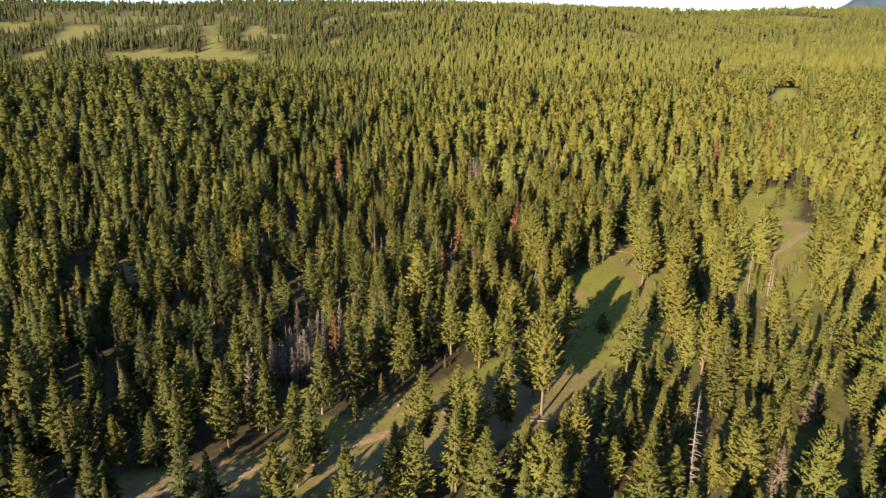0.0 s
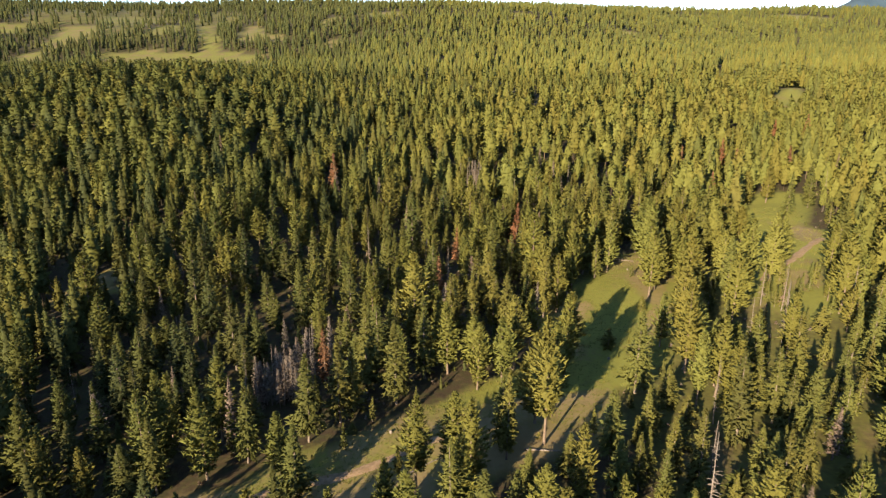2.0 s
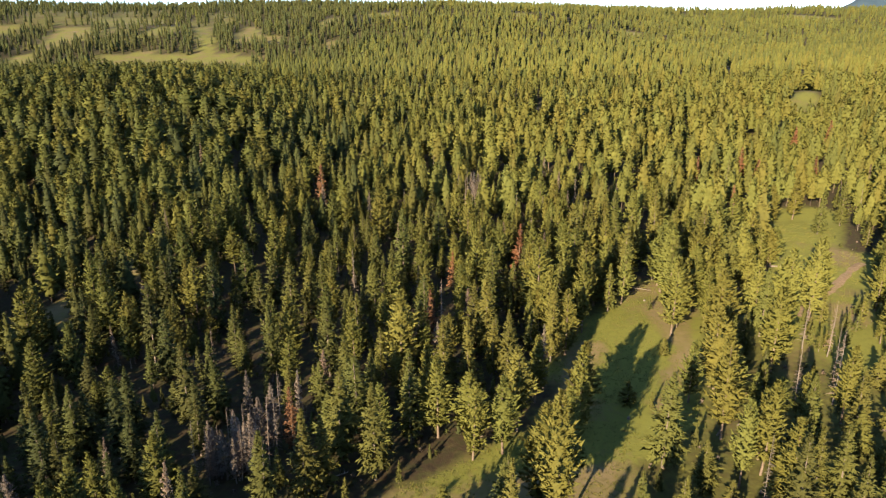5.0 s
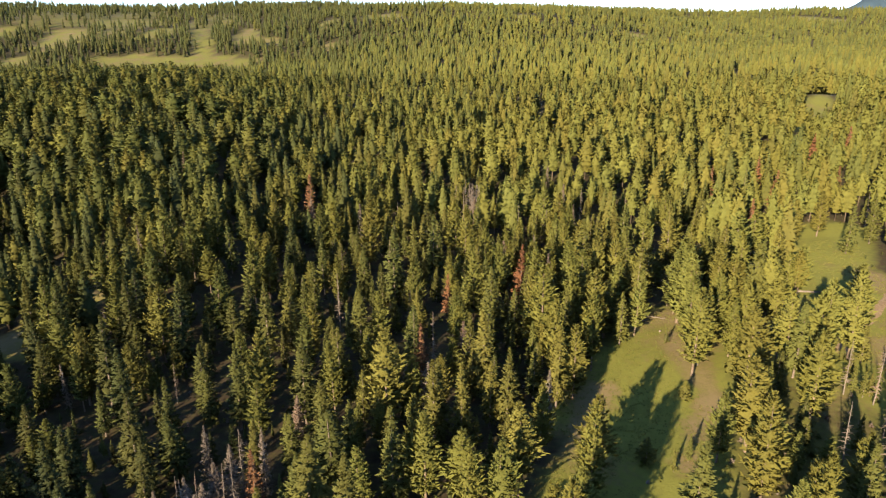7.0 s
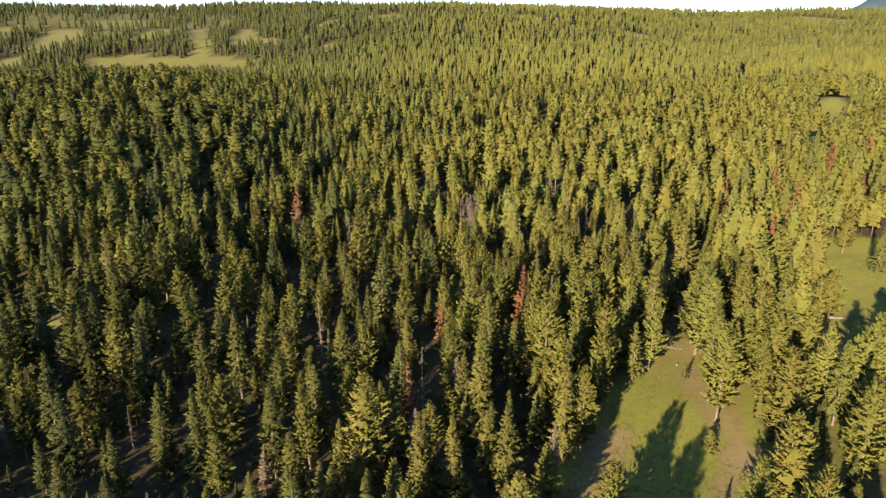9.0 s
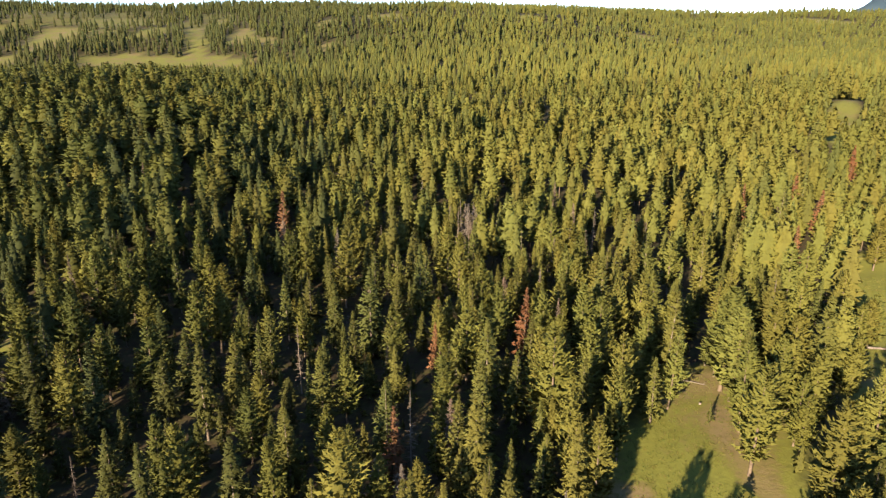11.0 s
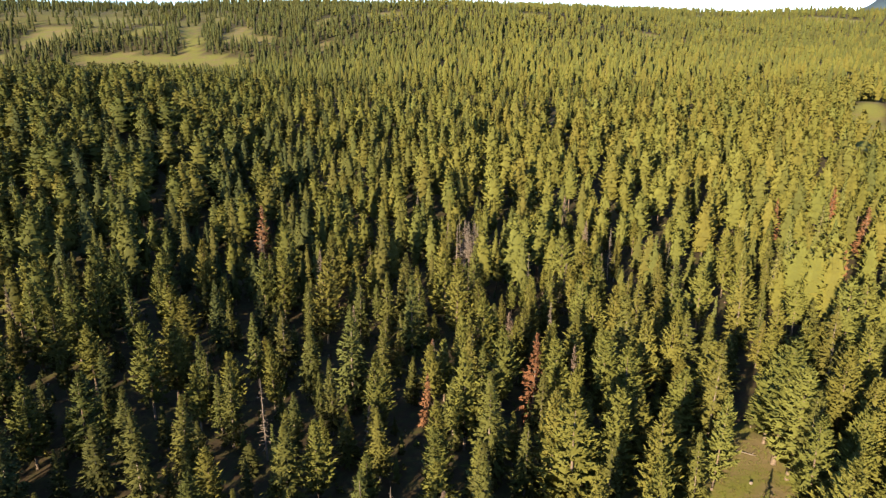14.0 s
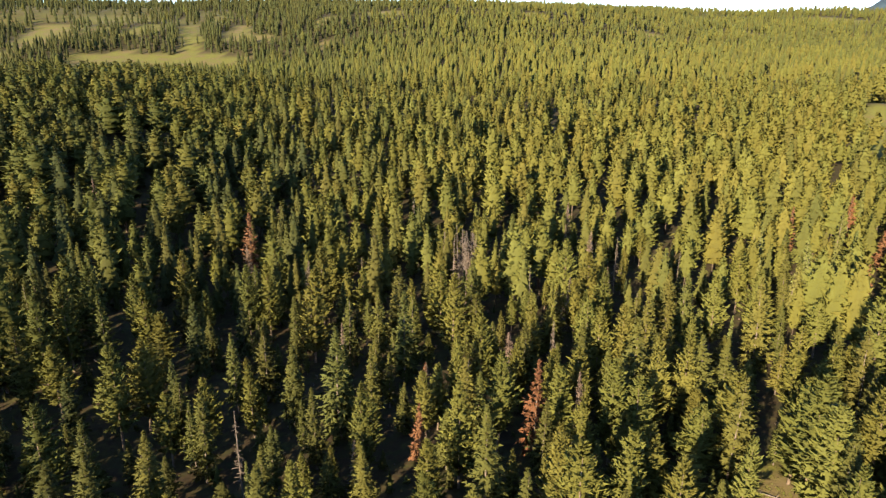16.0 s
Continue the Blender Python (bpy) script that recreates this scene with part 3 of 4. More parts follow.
PINES_CLEARING = [-11, 72.8, 22.7, 4.5, 114.8, 19.9, 18.7, 86.9, 32.1, -71.8, 80.3, 24, -60.3, 96.3, 23, 2.4, 65.8, 6.2, 29.4, 119.4, 25, 58.7, 98.9, 21, 65, 102.8, 22.6, 62.1, 116.4, 27, 60.5, 133.1, 17.6, 94.5, 157.2, 20.6, 36.2, 177.9, 15.2, 40.8, 53.3, 14, -95.5, 241.2, 14.5, -97.9, 281.4, 14.3]
PINES_EAST = [-86.2, 291.2, 12.6, -67.8, 289.1, 17.4, -71.3, 255.5, 14.4, -32.2, 253.5, 17, 4.6, 206.7, 20, 5.4, 190.6, 16, 25.5, 249.9, 20, 31.1, 265.4, 22, 35.5, 215.9, 20, 43.2, 212.9, 19, 71, 255.7, 18.8, 43.6, 184.4, 28.7, 60.4, 198.5, 22, 74.8, 181, 18, 82.3, 180.2, 18, -140.9, 243.5, 16.6, -105.4, 216.9, 18.8, -110.9, 246, 15.6, -99.8, 172.7, 24]
PINES_WEST = [-90, 178.1, 16.9, -15.1, 169.3, 19.2, 4.3, 196.1, 20, 2.8, 176.4, 14.1, -0.6, 157.9, 18, 27.2, 197.4, 25]
# x, y, height and breadth of the crown
FIRS_FRONT = [37, 45.5, 18, 8, 21.4, 54, 10.5, 5, 67.1, 54.2, 9.7, 6, 8.9, 61.5, 12, 5, -79.2, 61.7, 10.5, 6, 55.1, 65.9, 6, 5, 30.5, 65.9, 14, 7, 77.8, 66.4, 6, 5, 12.5, 70, 10.5, 5, -36.3, 71.3, 18.8, 9, 22, 73.7, 11, 6.5, -74.1, 74, 14.4, 8, 67.6, 76.3, 7, 5, -87.4, 79, 18, 8, 32.2, 79.2, 18, 7.5, 48.4, 81.7, 8.5, 5, 84.2, 82.4, 7.2, 5, 9.4, 87.1, 19.6, 6.5, 44.2, 89.8, 11.3, 6, 52.8, 90, 9, 5.5, -27.7, 96.2, 3, 3, -52.8, 97, 14.5, 8, 51.3, 99.2, 12.2, 6.5, 89.4, 101.4, 7.5, 5]
FIRS_MID = [86.7, 106.1, 12, 7, -17.5, 109, 24.5, 8, -30, 121, 16, 7, -10.2, 122.6, 25.3, 8, -23.8, 129.1, 20.6, 11, 108.1, 133.2, 9, 6, 79.2, 133.5, 9.5, 6, 45.3, 134.7, 7, 5, -34.3, 136.3, 16.2, 7, -74.7, 141.7, 9.5, 6, -89.2, 144.6, 10.1, 6, -99.4, 145.7, 16, 7, -127.2, 150.5, 15.2, 7, -29.5, 150.6, 17, 8, -52.2, 156.9, 24.6, 8, 12.4, 158.2, 17.2, 6, -35.8, 159, 24.6, 8.5, 62.7, 160.1, 5.6, 4, -14.9, 160.8, 23.2, 7.5, -63, 164.6, 14.2, 7, 17.9, 165.2, 15.6, 5.5, -121.2, 169.2, 10.6, 8, 25.6, 172.3, 13, 6, -28.6, 174.9, 20, 8]
FIRS_BACK = [-68.4, 175.1, 16.8, 7, 12.2, 175.5, 27, 8, -8.1, 179.2, 23.5, 8, -52.6, 184.4, 12, 6, -74.3, 192.6, 11.2, 6, 54.3, 192.8, 17.3, 6, 12.8, 193.6, 19, 7, 77.2, 195.6, 23.5, 9, -26.3, 197.8, 22.4, 8.5, 105.6, 203.3, 9.5, 6, -67.8, 203.6, 18.4, 9, 15.4, 204.2, 24, 10, -28.3, 208.9, 18.8, 6, -38.2, 212.7, 7.5, 6, -16, 213.6, 13.2, 6, -51.2, 216.1, 11.5, 6, -10.7, 216.8, 13.8, 5.5, 15.9, 217.9, 20.4, 8, -69.3, 222.8, 4.6, 3, -45.3, 223, 23.6, 7, 8, 225.4, 15.7, 7, 11.7, 234.6, 24.6, 7, -55, 234.8, 19.3, 6, 15.3, 234.9, 19.2, 7]
FIRS_REAR = [-81, 235.2, 17.8, 8, 96.2, 235.7, 19.2, 8, 66.8, 237.1, 23.2, 9, 79.4, 240, 14.5, 8, 74.2, 241.4, 18, 7, -10.7, 243.5, 22.3, 6.5, -66.8, 247, 17.6, 7, 41.8, 249, 19.5, 10, 79.4, 252.5, 14.5, 6.5, 28.3, 259.2, 20.4, 7, -11.5, 260.3, 17, 7, -20.3, 262.7, 13.5, 5.5, -61.5, 265, 26.6, 8, 20.2, 270.2, 15.5, 7, 32.1, 270.9, 23, 8, -47, 273.9, 16, 6, -46.2, 276.3, 16, 7, 62.8, 276.9, 21, 7.5, 76.9, 277.2, 24.4, 8, 73.5, 281.7, 24.5, 8, -34.6, 286.4, 10.1, 6, -2, 289.5, 10.5, 6, -40.9, 293.7, 14.8, 6.5, -17.4, 293.7, 13.6, 6]
FIRS_END = [-26.2, 115.6, 24.4, 11.5, -56.4, 306.7, 20, 7, -8.9, 309, 14, 6, 1.4, 310.7, 12.5, 5.5, -67.3, 315.7, 14, 7, -33.6, 325.9, 10.5, 6]
PINES_FRONT = [-37.1, 42.8, 24.6, 9, -89.5, 52.7, 20, 9, -11.8, 54.7, 18, 8.5, -40.7, 76.5, 19, 7, -96.8, 77.7, 23, 9.5, -3.5, 79.1, 19.7, 8.5, -58.7, 80.1, 23.8, 8, -70.3, 85.9, 25.6, 8.5, 63.7, 88.6, 22.6, 9.5, 17.9, 96.8, 25.2, 10, 22.4, 99.8, 26, 8.5, 78.6, 123.5, 11, 6, -3.6, 124.4, 22.3, 9, 4, 124.6, 17.6, 10.5, 68.4, 128.1, 17.5, 9.5, 32.3, 129.4, 21.7, 9.5, 68.2, 136.2, 23.5, 11, 87.1, 145.4, 23.8, 10.5, -45, 148.7, 18.2, 8, 76, 155.6, 26.6, 11, -8.6, 159.4, 18.8, 7, 80.4, 160.8, 16, 8, 30.7, 167.7, 20, 7.5, 68.7, 171.2, 25.7, 10]
PINES_MID = [-87.1, 173.5, 18.2, 9, 72.1, 176.5, 23.2, 10, 42.4, 177.8, 24, 6.5, 41.3, 179, 16.5, 6.5, 29.5, 189.2, 29, 13, 86.5, 192.1, 20.2, 9, 38.2, 194.2, 27.6, 10, 88.8, 197.8, 23.8, 10, 50.7, 198.3, 18.8, 11.5, 76.6, 200.7, 26, 12, 93.3, 202.8, 20.4, 9, 87.9, 205, 27, 10, 76.3, 206, 28.9, 14, -106.7, 206.3, 23.4, 8.5, -126.2, 207.9, 24.8, 9, 77.6, 213.4, 24.3, 9, -87.6, 213.6, 22.6, 9, 58.1, 213.6, 19.6, 10, -75.6, 214.8, 24.4, 10, 66.1, 217.2, 24, 12, 43.4, 223.3, 25.7, 9.5, -129.3, 227, 25.9, 10, 62.3, 227.4, 15, 8, 91.5, 228.2, 22.3, 9]
PINES_BACK = [-103.5, 228.8, 27.3, 10, 53.9, 230.3, 26.5, 7.5, -89, 244.1, 20, 9, -99.6, 247.1, 23, 9.5, 119, 250.2, 23.6, 10, -68.8, 250.7, 19.5, 10, -109, 253.5, 27.2, 10, 47, 254.4, 25, 8, -99.7, 256.9, 26.7, 10, 53.8, 258.5, 23.2, 8, -96.7, 264.1, 29, 9, 46.2, 264.2, 23, 8, 109.9, 266.4, 17.3, 8, -73.2, 268.5, 18.6, 9, -78.5, 272.2, 24, 8.5, -95.9, 276, 28.5, 9, 85, 276.2, 22.8, 9, -83.2, 277.6, 26, 8.5, 99.6, 281.6, 22.2, 9, -75.9, 294, 28, 9, 100.5, 296.1, 21.6, 8.5]
PINES_END = [120.6, 219.2, 16.5, 7.5, 122.2, 220.2, 17.5, 8, 121.4, 221.6, 15, 7.5, 148, 275, 19, 8.5, 162, 282, 20, 8, 121, 187.5, 22.5, 11]
MARKED = [("pine_tree", PINES_END), ("fir_tree", FIRS_FRONT), ("fir_tree", FIRS_MID), ("fir_tree", FIRS_BACK), ("fir_tree", FIRS_REAR), ("fir_tree", FIRS_END), ("pine_tree", PINES_FRONT), ("pine_tree", PINES_MID), ("pine_tree", PINES_BACK)]
KNOWN = [("fir_tree", FIRS_SOUTH), ("pine_tree", PINES_SOUTH), ("fir_tree", FIRS_TRACK), ("pine_tree", PINES_TRACK), ("fir_tree", FIRS_BANK), ("pine_tree", PINES_BANK), ("fir_tree", FIRS_GLADE), ("pine_tree", PINES_GLADE), ("fir_tree", FIRS_HOLLOW), ("pine_tree", PINES_HOLLOW), ("fir_tree", FIRS_MIDDLE), ("pine_tree", PINES_MIDDLE), ("fir_tree", FIRS_CLEARING), ("fir_tree", FIRS_EAST), ("fir_tree", FIRS_WEST), ("fir_tree", FIRS_SHADE), ("fir_tree", FIRS_REST), ("pine_tree", PINES_CLEARING), ("pine_tree", PINES_EAST), ("pine_tree", PINES_WEST)]
BARE = [-35.6, 217.4, 21.3, -42.8, 128.1, 18, -51.7, 118.8, 13.5, -74.9, 172.2, 12.5, 43.5, 52.5, 23, 99.6, 137.4, 16.5, -91.5, 95.8, 17.3, -107.8, 116.2, 12.3, -113.8, 138.9, 11, -2.6, 175.3, 23, 27.2, 338, 11, 105, 150, 17, 85, 128, 16, 9.9, 323, 23, 12, 326, 25, 14.1, 322, 24, 16.2, 328, 23, 18.3, 323, 22, -55, 110, 15, -50, 114, 17, -46, 112, 16, -43, 116, 18, -49, 118, 15, -41.5, 118, 19, -52, 116, 16, -53, 112, 14, -48, 111, 15, 94, 127.5, 20.4, 120.9, 139.9, 18.5, 100.8, 155.3, 15.7, 92, 134.9, 7.2, 50.7, 69.5, 15]
RUSTY = [-69.8, 345, 25, 27.5, 228.8, 24.6, 2.9, 246.4, 16, 1.8, 228.1, 15.6, 160.9, 320, 20, 136, 289, 17, 254, 419, 21, 166, 351, 20, 137, 341, 19, 222, 402, 20, 228, 408, 18, 196, 330, 18, -5.9, 174.1, 20, -38.8, 122.5, 17]
WITHERED = [-54, 113, 13, -49, 110, 12, -46, 115, 15, -51, 118, 14, -44, 110, 12, -56, 116, 13, -51.5, 111.5, 13, -47, 113, 14, -4, 162, 14, -9, 166, 13, 13.4, 333, 21, 15.5, 318, 18, 3.5, 189, 15, 6, 181, 17, -110, 205, 15, -92, 98, 14, 60, 330, 19, -66, 330, 18, 25, 260, 17, 78.9, 74.6, 13, 59.7, 50.1, 13, 2.9, 246.4, 16, -11.3, 216.9, 14, -36.7, 153.1, 12, -46, 120, 16, -49, 115, 14, -55, 112, 13, -44, 124, 17, 14.5, 322, 24, 17, 326, 22]
LARCHES = [122, 297, 20, 118, 292, 18, 127, 294, 21, 131, 289, 17, 113, 288, 19, 125, 286, 16, 134, 297, 20, 145, 312, 19, 108, 300, 18, 150, 330, 20, 160, 345, 21, 116, 318, 20, 128, 310, 19, 175, 360, 21, 190, 372, 20, 100, 283, 18, 142, 278, 17, 84, 262, 17, 205, 392, 22, 170, 310, 19, -31.9, 211.1, 14]


def scatter(cell, x0, x1, y0, y1, keep):
    """A jittered stand of stems: x, y."""
    gx, gy = np.meshgrid(np.arange(x0, x1, cell), np.arange(y0, y1, cell))
    x = gx.ravel() + rng.uniform(-0.48, 0.48, gx.size) * cell
    y = gy.ravel() + rng.uniform(-0.48, 0.48, gx.size) * cell
    k = rng.random(gx.size) < keep
    return x[k], y[k]


def in_view(x, y, lead=70.0, side=45.0, west=55.0):
    """The wedge of land ahead of the walk, with a margin whose trees cast shade into it."""
    reach = 0.72 * np.maximum(y + lead, 75.0) + side
    return (x < reach) & (x > -reach - west * (y < 420)) & (y > -170)


def eastward(x, y):
    """0 in the western woods, 1 on the eastern side, where needles are yellower and lighter: stands in for the west's
    shade.
    """
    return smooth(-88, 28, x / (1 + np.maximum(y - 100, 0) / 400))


def spur_wood(x, y):
    """1 in the old, broad-crowned wood on the western spur."""
    return smooth(0.16, 0.30, -x / (y + 60)) * smooth(280, 360, y) * (1 - smooth(700, 820, y))


def gap(x, y):
    """True in the small gaps of the canopy, more of them on the western side."""
    return (rolling(x, y, 12, 16) + 0.5 * rolling(x, y, 40, 17) > 0.42 + 0.30 * eastward(x, y)) & (y < 360) & (x < -70)


def plan():
    """Rows of x, y, height, tint, kind (0 fir, 1 pine)."""
    rows = []
    known = np.array([t for _, grp in MARKED for t in zip(grp[0::4], grp[1::4])] + [t[:2] for _, grp in KNOWN for t in zip(grp[0::3], grp[1::3])] + [t[:2] for t in zip(BARE[0::3], BARE[1::3])] + [t[:2] for t in zip(RUSTY[0::3], RUSTY[1::3])]
                     + [t[:2] for t in zip(WITHERED[0::3], WITHERED[1::3])] + [t[:2] for t in zip(LARCHES[0::3], LARCHES[1::3])])
    for cell, ylo, yhi, keep in ((8.0, -170, 145, 0.86), (8.6, 145, 345, 0.92), (10.3, 345, 600, 0.95), (12.6, 600, 820, 0.95), (13.8, 820, 1700, 0.95), (17.0, 1700, 2620, 0.95)):
        half = 0.72 * (yhi + 70) + 100
        x, y = scatter(cell, -half, half, ylo, yhi, keep)
        k = in_view(x, y) & (openness(x, y) < rng.uniform(-0.8, 0.3, len(x)))
        x, y = x[k], y[k]
        thin = 0.94 * sparseness(x, y)
        thin = np.maximum(thin, 0.08 * (y > 150) * (y < 300) * (np.abs(x - 5) < 0.5 * (y - 20)))
        open_hill = hillside(x, y) * (1 - smooth(-520, -400, x + 0.25 * (y - 1500)))
        thin = np.maximum(thin, open_hill * (0.10 + 0.45 * (rolling(x, y, 45, 14) > 0.35)))
        thin = np.maximum(thin, 0.66 * fields(x, y, GRAZING))
        thin = np.maximum(thin, 0.30 * smooth(1250, 1350, y) * (rolling(x, y, 55, 14) > 0.5) * (1 - open_hill))
        thin = np.maximum(thin, 0.97 * (np.abs(x + 46) < 13) * (np.abs(y - 113) < 17))
        thin = np.maximum(thin, 0.2 * gap(x, y))
        thin = np.maximum(thin, 0.6 * (rolling(x, y, 21, 18) > 0.9) * (y > 280))
        thin = np.maximum(thin, 0.65 * (y < 58) * (y > -20) * (np.abs(x + 50 - 0.55 * (y - 30)) < 30))
        thin = np.maximum(thin, 1.0 * hollow(x, y))
        thin = np.maximum(thin, 0.18 * spur_wood(x, y))
        k = rng.random(len(x)) > thin
        x, y = x[k], y[k]
        if ylo < 345:
            near = np.min(np.hypot(x[:, None] - known[None, :, 0], y[:, None] - known[None, :, 1]), 1)
            k = near > rng.uniform(3.8, 5.6, len(x)) + 0.5 * (y > 145) + 2.2 * ((x > 12) & (x < 115) & (y > 42) & (y < 150))
            x, y = x[k], y[k]
        n = len(x)
        patch = rolling(x, y, 45, 11) + rolling(x, y, 150, 12)
        h = np.where(rng.random(n) < (0.72 if ylo < 345 else 0.85), rng.normal(18.5 if ylo < 100 else 21.0 if ylo < 300 else 22.5, 4.3 if ylo < 345 else 3.2, n), rng.uniform(9, 16, n)) + 1.2 * patch
        if ylo < 345:
            h = h + 2.0 * (1 - smooth(-95, -45, x)) * (y > 140)
        else:
            h = np.clip(h, 10, None) + 1.5 * spur_wood(x, y)
        # dry only says how far east a stem stands
        dry = eastward(x, y)
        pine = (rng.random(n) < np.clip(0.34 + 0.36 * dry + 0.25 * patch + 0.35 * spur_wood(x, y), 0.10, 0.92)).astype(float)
        # needles tinted darker to the west: shade put into their colour
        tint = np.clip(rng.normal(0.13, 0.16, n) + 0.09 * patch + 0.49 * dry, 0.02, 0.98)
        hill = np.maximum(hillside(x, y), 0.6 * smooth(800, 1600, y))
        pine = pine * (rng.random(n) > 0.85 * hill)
        # far needles darkened: the look of distant haze put into their tint
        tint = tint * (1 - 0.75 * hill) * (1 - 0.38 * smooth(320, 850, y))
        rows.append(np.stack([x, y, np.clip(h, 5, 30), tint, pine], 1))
    return np.vstack(rows)


def grow(name, rows, variants, label, category, mats, mix=0.74):
    """Many trees, past counting, as one mesh."""
    vs, fs, sl, ti, nr, base = [], [], [], [], [], 0
    pick = rng.integers(0, len(variants), len(rows))
    turn = rng.uniform(0, 2 * math.pi, len(rows))
    fat = rng.uniform(0.78, 1.12, len(rows)) * np.where(rows[:, 1] > 1250, 1.25, np.where(rows[:, 1] > 345, 1.14 - 0.12 * eastward(rows[:, 0], rows[:, 1]) + 0.40 * spur_wood(rows[:, 0], rows[:, 1]), 1.0))
    z = land(rows[:, 0], rows[:, 1])
    for i, (v, f, s) in enumerate(variants):
        k = np.where(pick == i)[0]
        if not len(k):
            continue
        h = rows[k, 2] / 20.0
        wide = h * fat[k]
        c, sn = np.cos(turn[k]) * wide, np.sin(turn[k]) * wide
        x = c[:, None] * v[None, :, 0] - sn[:, None] * v[None, :, 1] + rows[k, 0][:, None]
        y = sn[:, None] * v[None, :, 0] + c[:, None] * v[None, :, 1] + rows[k, 1][:, None]
        zz = h[:, None] * v[None, :, 2] + z[k][:, None] - 0.15
        vs.append(np.stack([x, y, zz], -1).reshape(-1, 3))
        fs.append((f[None] + len(v) * np.arange(len(k))[:, None, None]).reshape(-1, 3) + base)
        sl.append(np.tile(s, len(k)))
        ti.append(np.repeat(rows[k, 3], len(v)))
        n = soft_normals(v, f, mix)
        c, sn = np.cos(turn[k])[:, None], np.sin(turn[k])[:, None]
        nr.append(np.stack([c * n[None, :, 0] - sn * n[None, :, 1], sn * n[None, :, 0] + c * n[None, :, 1], np.repeat(n[None, :, 2], len(k), 0)], -1).reshape(-1, 3))
        base += len(v) * len(k)
    me = raw_mesh(name, np.vstack(vs), np.vstack(fs), mats, np.concatenate(sl), np.concatenate(ti), np.vstack(nr))
    return tagged(new(name, me), label, category, kind="stuff")


def whole(kind, detail, seed, trunk):
    """Crown and trunk in one set of arrays, with slots."""
    v, f = crown(kind, seed, detail[kind])
    s = np.zeros(len(f), int)
    if trunk:
        tv, tf = stem(seed + 500, sides=4)
        v, f, s = np.vstack([v, tv]), np.vstack([f, tf + len(v)]), np.concatenate([s, np.ones(len(tf), int)])
    return v, f, s


def scant(kind, seed, count, rings=3):
    """A tree far off: a full ragged heart and a few large boughs."""
    r = np.random.default_rng(seed)
    shape, low, big = (fir_shape, 0.8, r.uniform(3.0, 3.8)) if kind == "fir" else (pine_shape, r.uniform(2.0, 4.0), r.uniform(3.5, 4.3))
    v, f = tiers(lambda w: 0.84 * big * float(shape(w)) + 0.15, low, 20, rings, 5, r, 0.35)
    u = np.clip((np.arange(count) + r.uniform(0.1, 0.9, count)) / count, 0, 0.94)
    a = np.arange(count) * 2.4 + r.normal(0, 0.5, count)
    q = big * shape(u) * r.uniform(0.5, 0.85, count)
    c = np.stack([q * np.cos(a), q * np.sin(a), low + u * (20 - low)], 1)
    d = np.stack([np.cos(a), np.sin(a), -0.35 + 1.0 * u + r.normal(0, 0.2, count)], 1)
    d /= np.linalg.norm(d, axis=1, keepdims=True)
    k = (16.0 / count) ** 0.5 * (0.5 + 0.5 * shape(u))
    sv, sf = sprays(c, d, 2.6 * k, 2.2 * k, r)
    f = np.vstack([f, sf + len(v)])
    v = np.vstack([v, sv])
    return v, outward(v, f), np.zeros(len(f), int)


LABELS = {"fir_tree": "tall narrow dark green fir standing in the forest", "pine_tree": "tall full yellow-green pine with a bare lower trunk",
          "young_fir": "small young green fir between taller trees", "dead_tree": "dead grey leafless conifer with thin bare branches", "withered_tree": "withered conifer with sparse grey-brown twigs",
          "rust_tree": "dying conifer with rust-red dry needles", "larch_tree": "slender larch with bright pale green needles"}
GROUPS = {"fir_tree": "firs of the forest", "pine_tree": "pines of the forest", "young_fir": "young firs", "dead_tree": "dead trees", "withered_tree": "withered trees", "rust_tree": "dying red trees", "larch_tree": "pale larches"}
CATEGORY = {"fir_tree": "tree", "pine_tree": "tree", "young_fir": "young tree", "dead_tree": "dead tree", "withered_tree": "dead tree", "rust_tree": "tree", "larch_tree": "tree"}


def stock(kind, seed, detail, slim=1.0):
    """Meshes of one grown tree: trunk and crown, or trunk and limbs."""
    if kind == "dead_tree":
        crown_me = raw_mesh("bare_crown", *bare_limbs(seed, detail), [GREY_TWIGS])
        trunk_me = raw_mesh("trunk", *stem(seed + 50, 20.0, 0.17), [GREY_WOOD])
    else:
        species = "pine" if kind == "pine_tree" else "fir"
        leaf = {"pine_tree": PINE_GREEN, "rust_tree": RUST, "larch_tree": LARCH_GREEN, "withered_tree": GREY_TWIGS}.get(kind, FIR_GREEN)
        v, f = crown(species, seed, detail, slim)
        crown_me = raw_mesh("crown", v, f, [leaf], normals=soft_normals(v, f))
        trunk_me = raw_mesh("trunk", *stem(seed + 50), [PINE_BARK if species == "pine" else FIR_BARK])
        trunk_me.polygons.foreach_set("use_smooth", np.ones(len(trunk_me.polygons), bool))
    return trunk_me, crown_me


STOCK = {"fir_tree": [stock("fir_tree", s, FULL["fir"]) for s in range(10, 18)], "pine_tree": [stock("pine_tree", s, FULL["pine"]) for s in range(30, 38)],
         "young_fir": [stock("young_fir", s, (14, 6, 7, 60)) for s in range(50, 54)], "dead_tree": [stock("dead_tree", s, 75) for s in range(60, 64)],
         "withered_tree": [stock("withered_tree", s, (20, 8, 10, 70), 0.55) for s in range(80, 83)], "rust_tree": [stock("rust_tree", s, (16, 6, 9, 70), 0.85) for s in range(70, 72)],
         "larch_tree": [stock("larch_tree", s, (16, 7, 9, 70)) for s in range(90, 93)]}


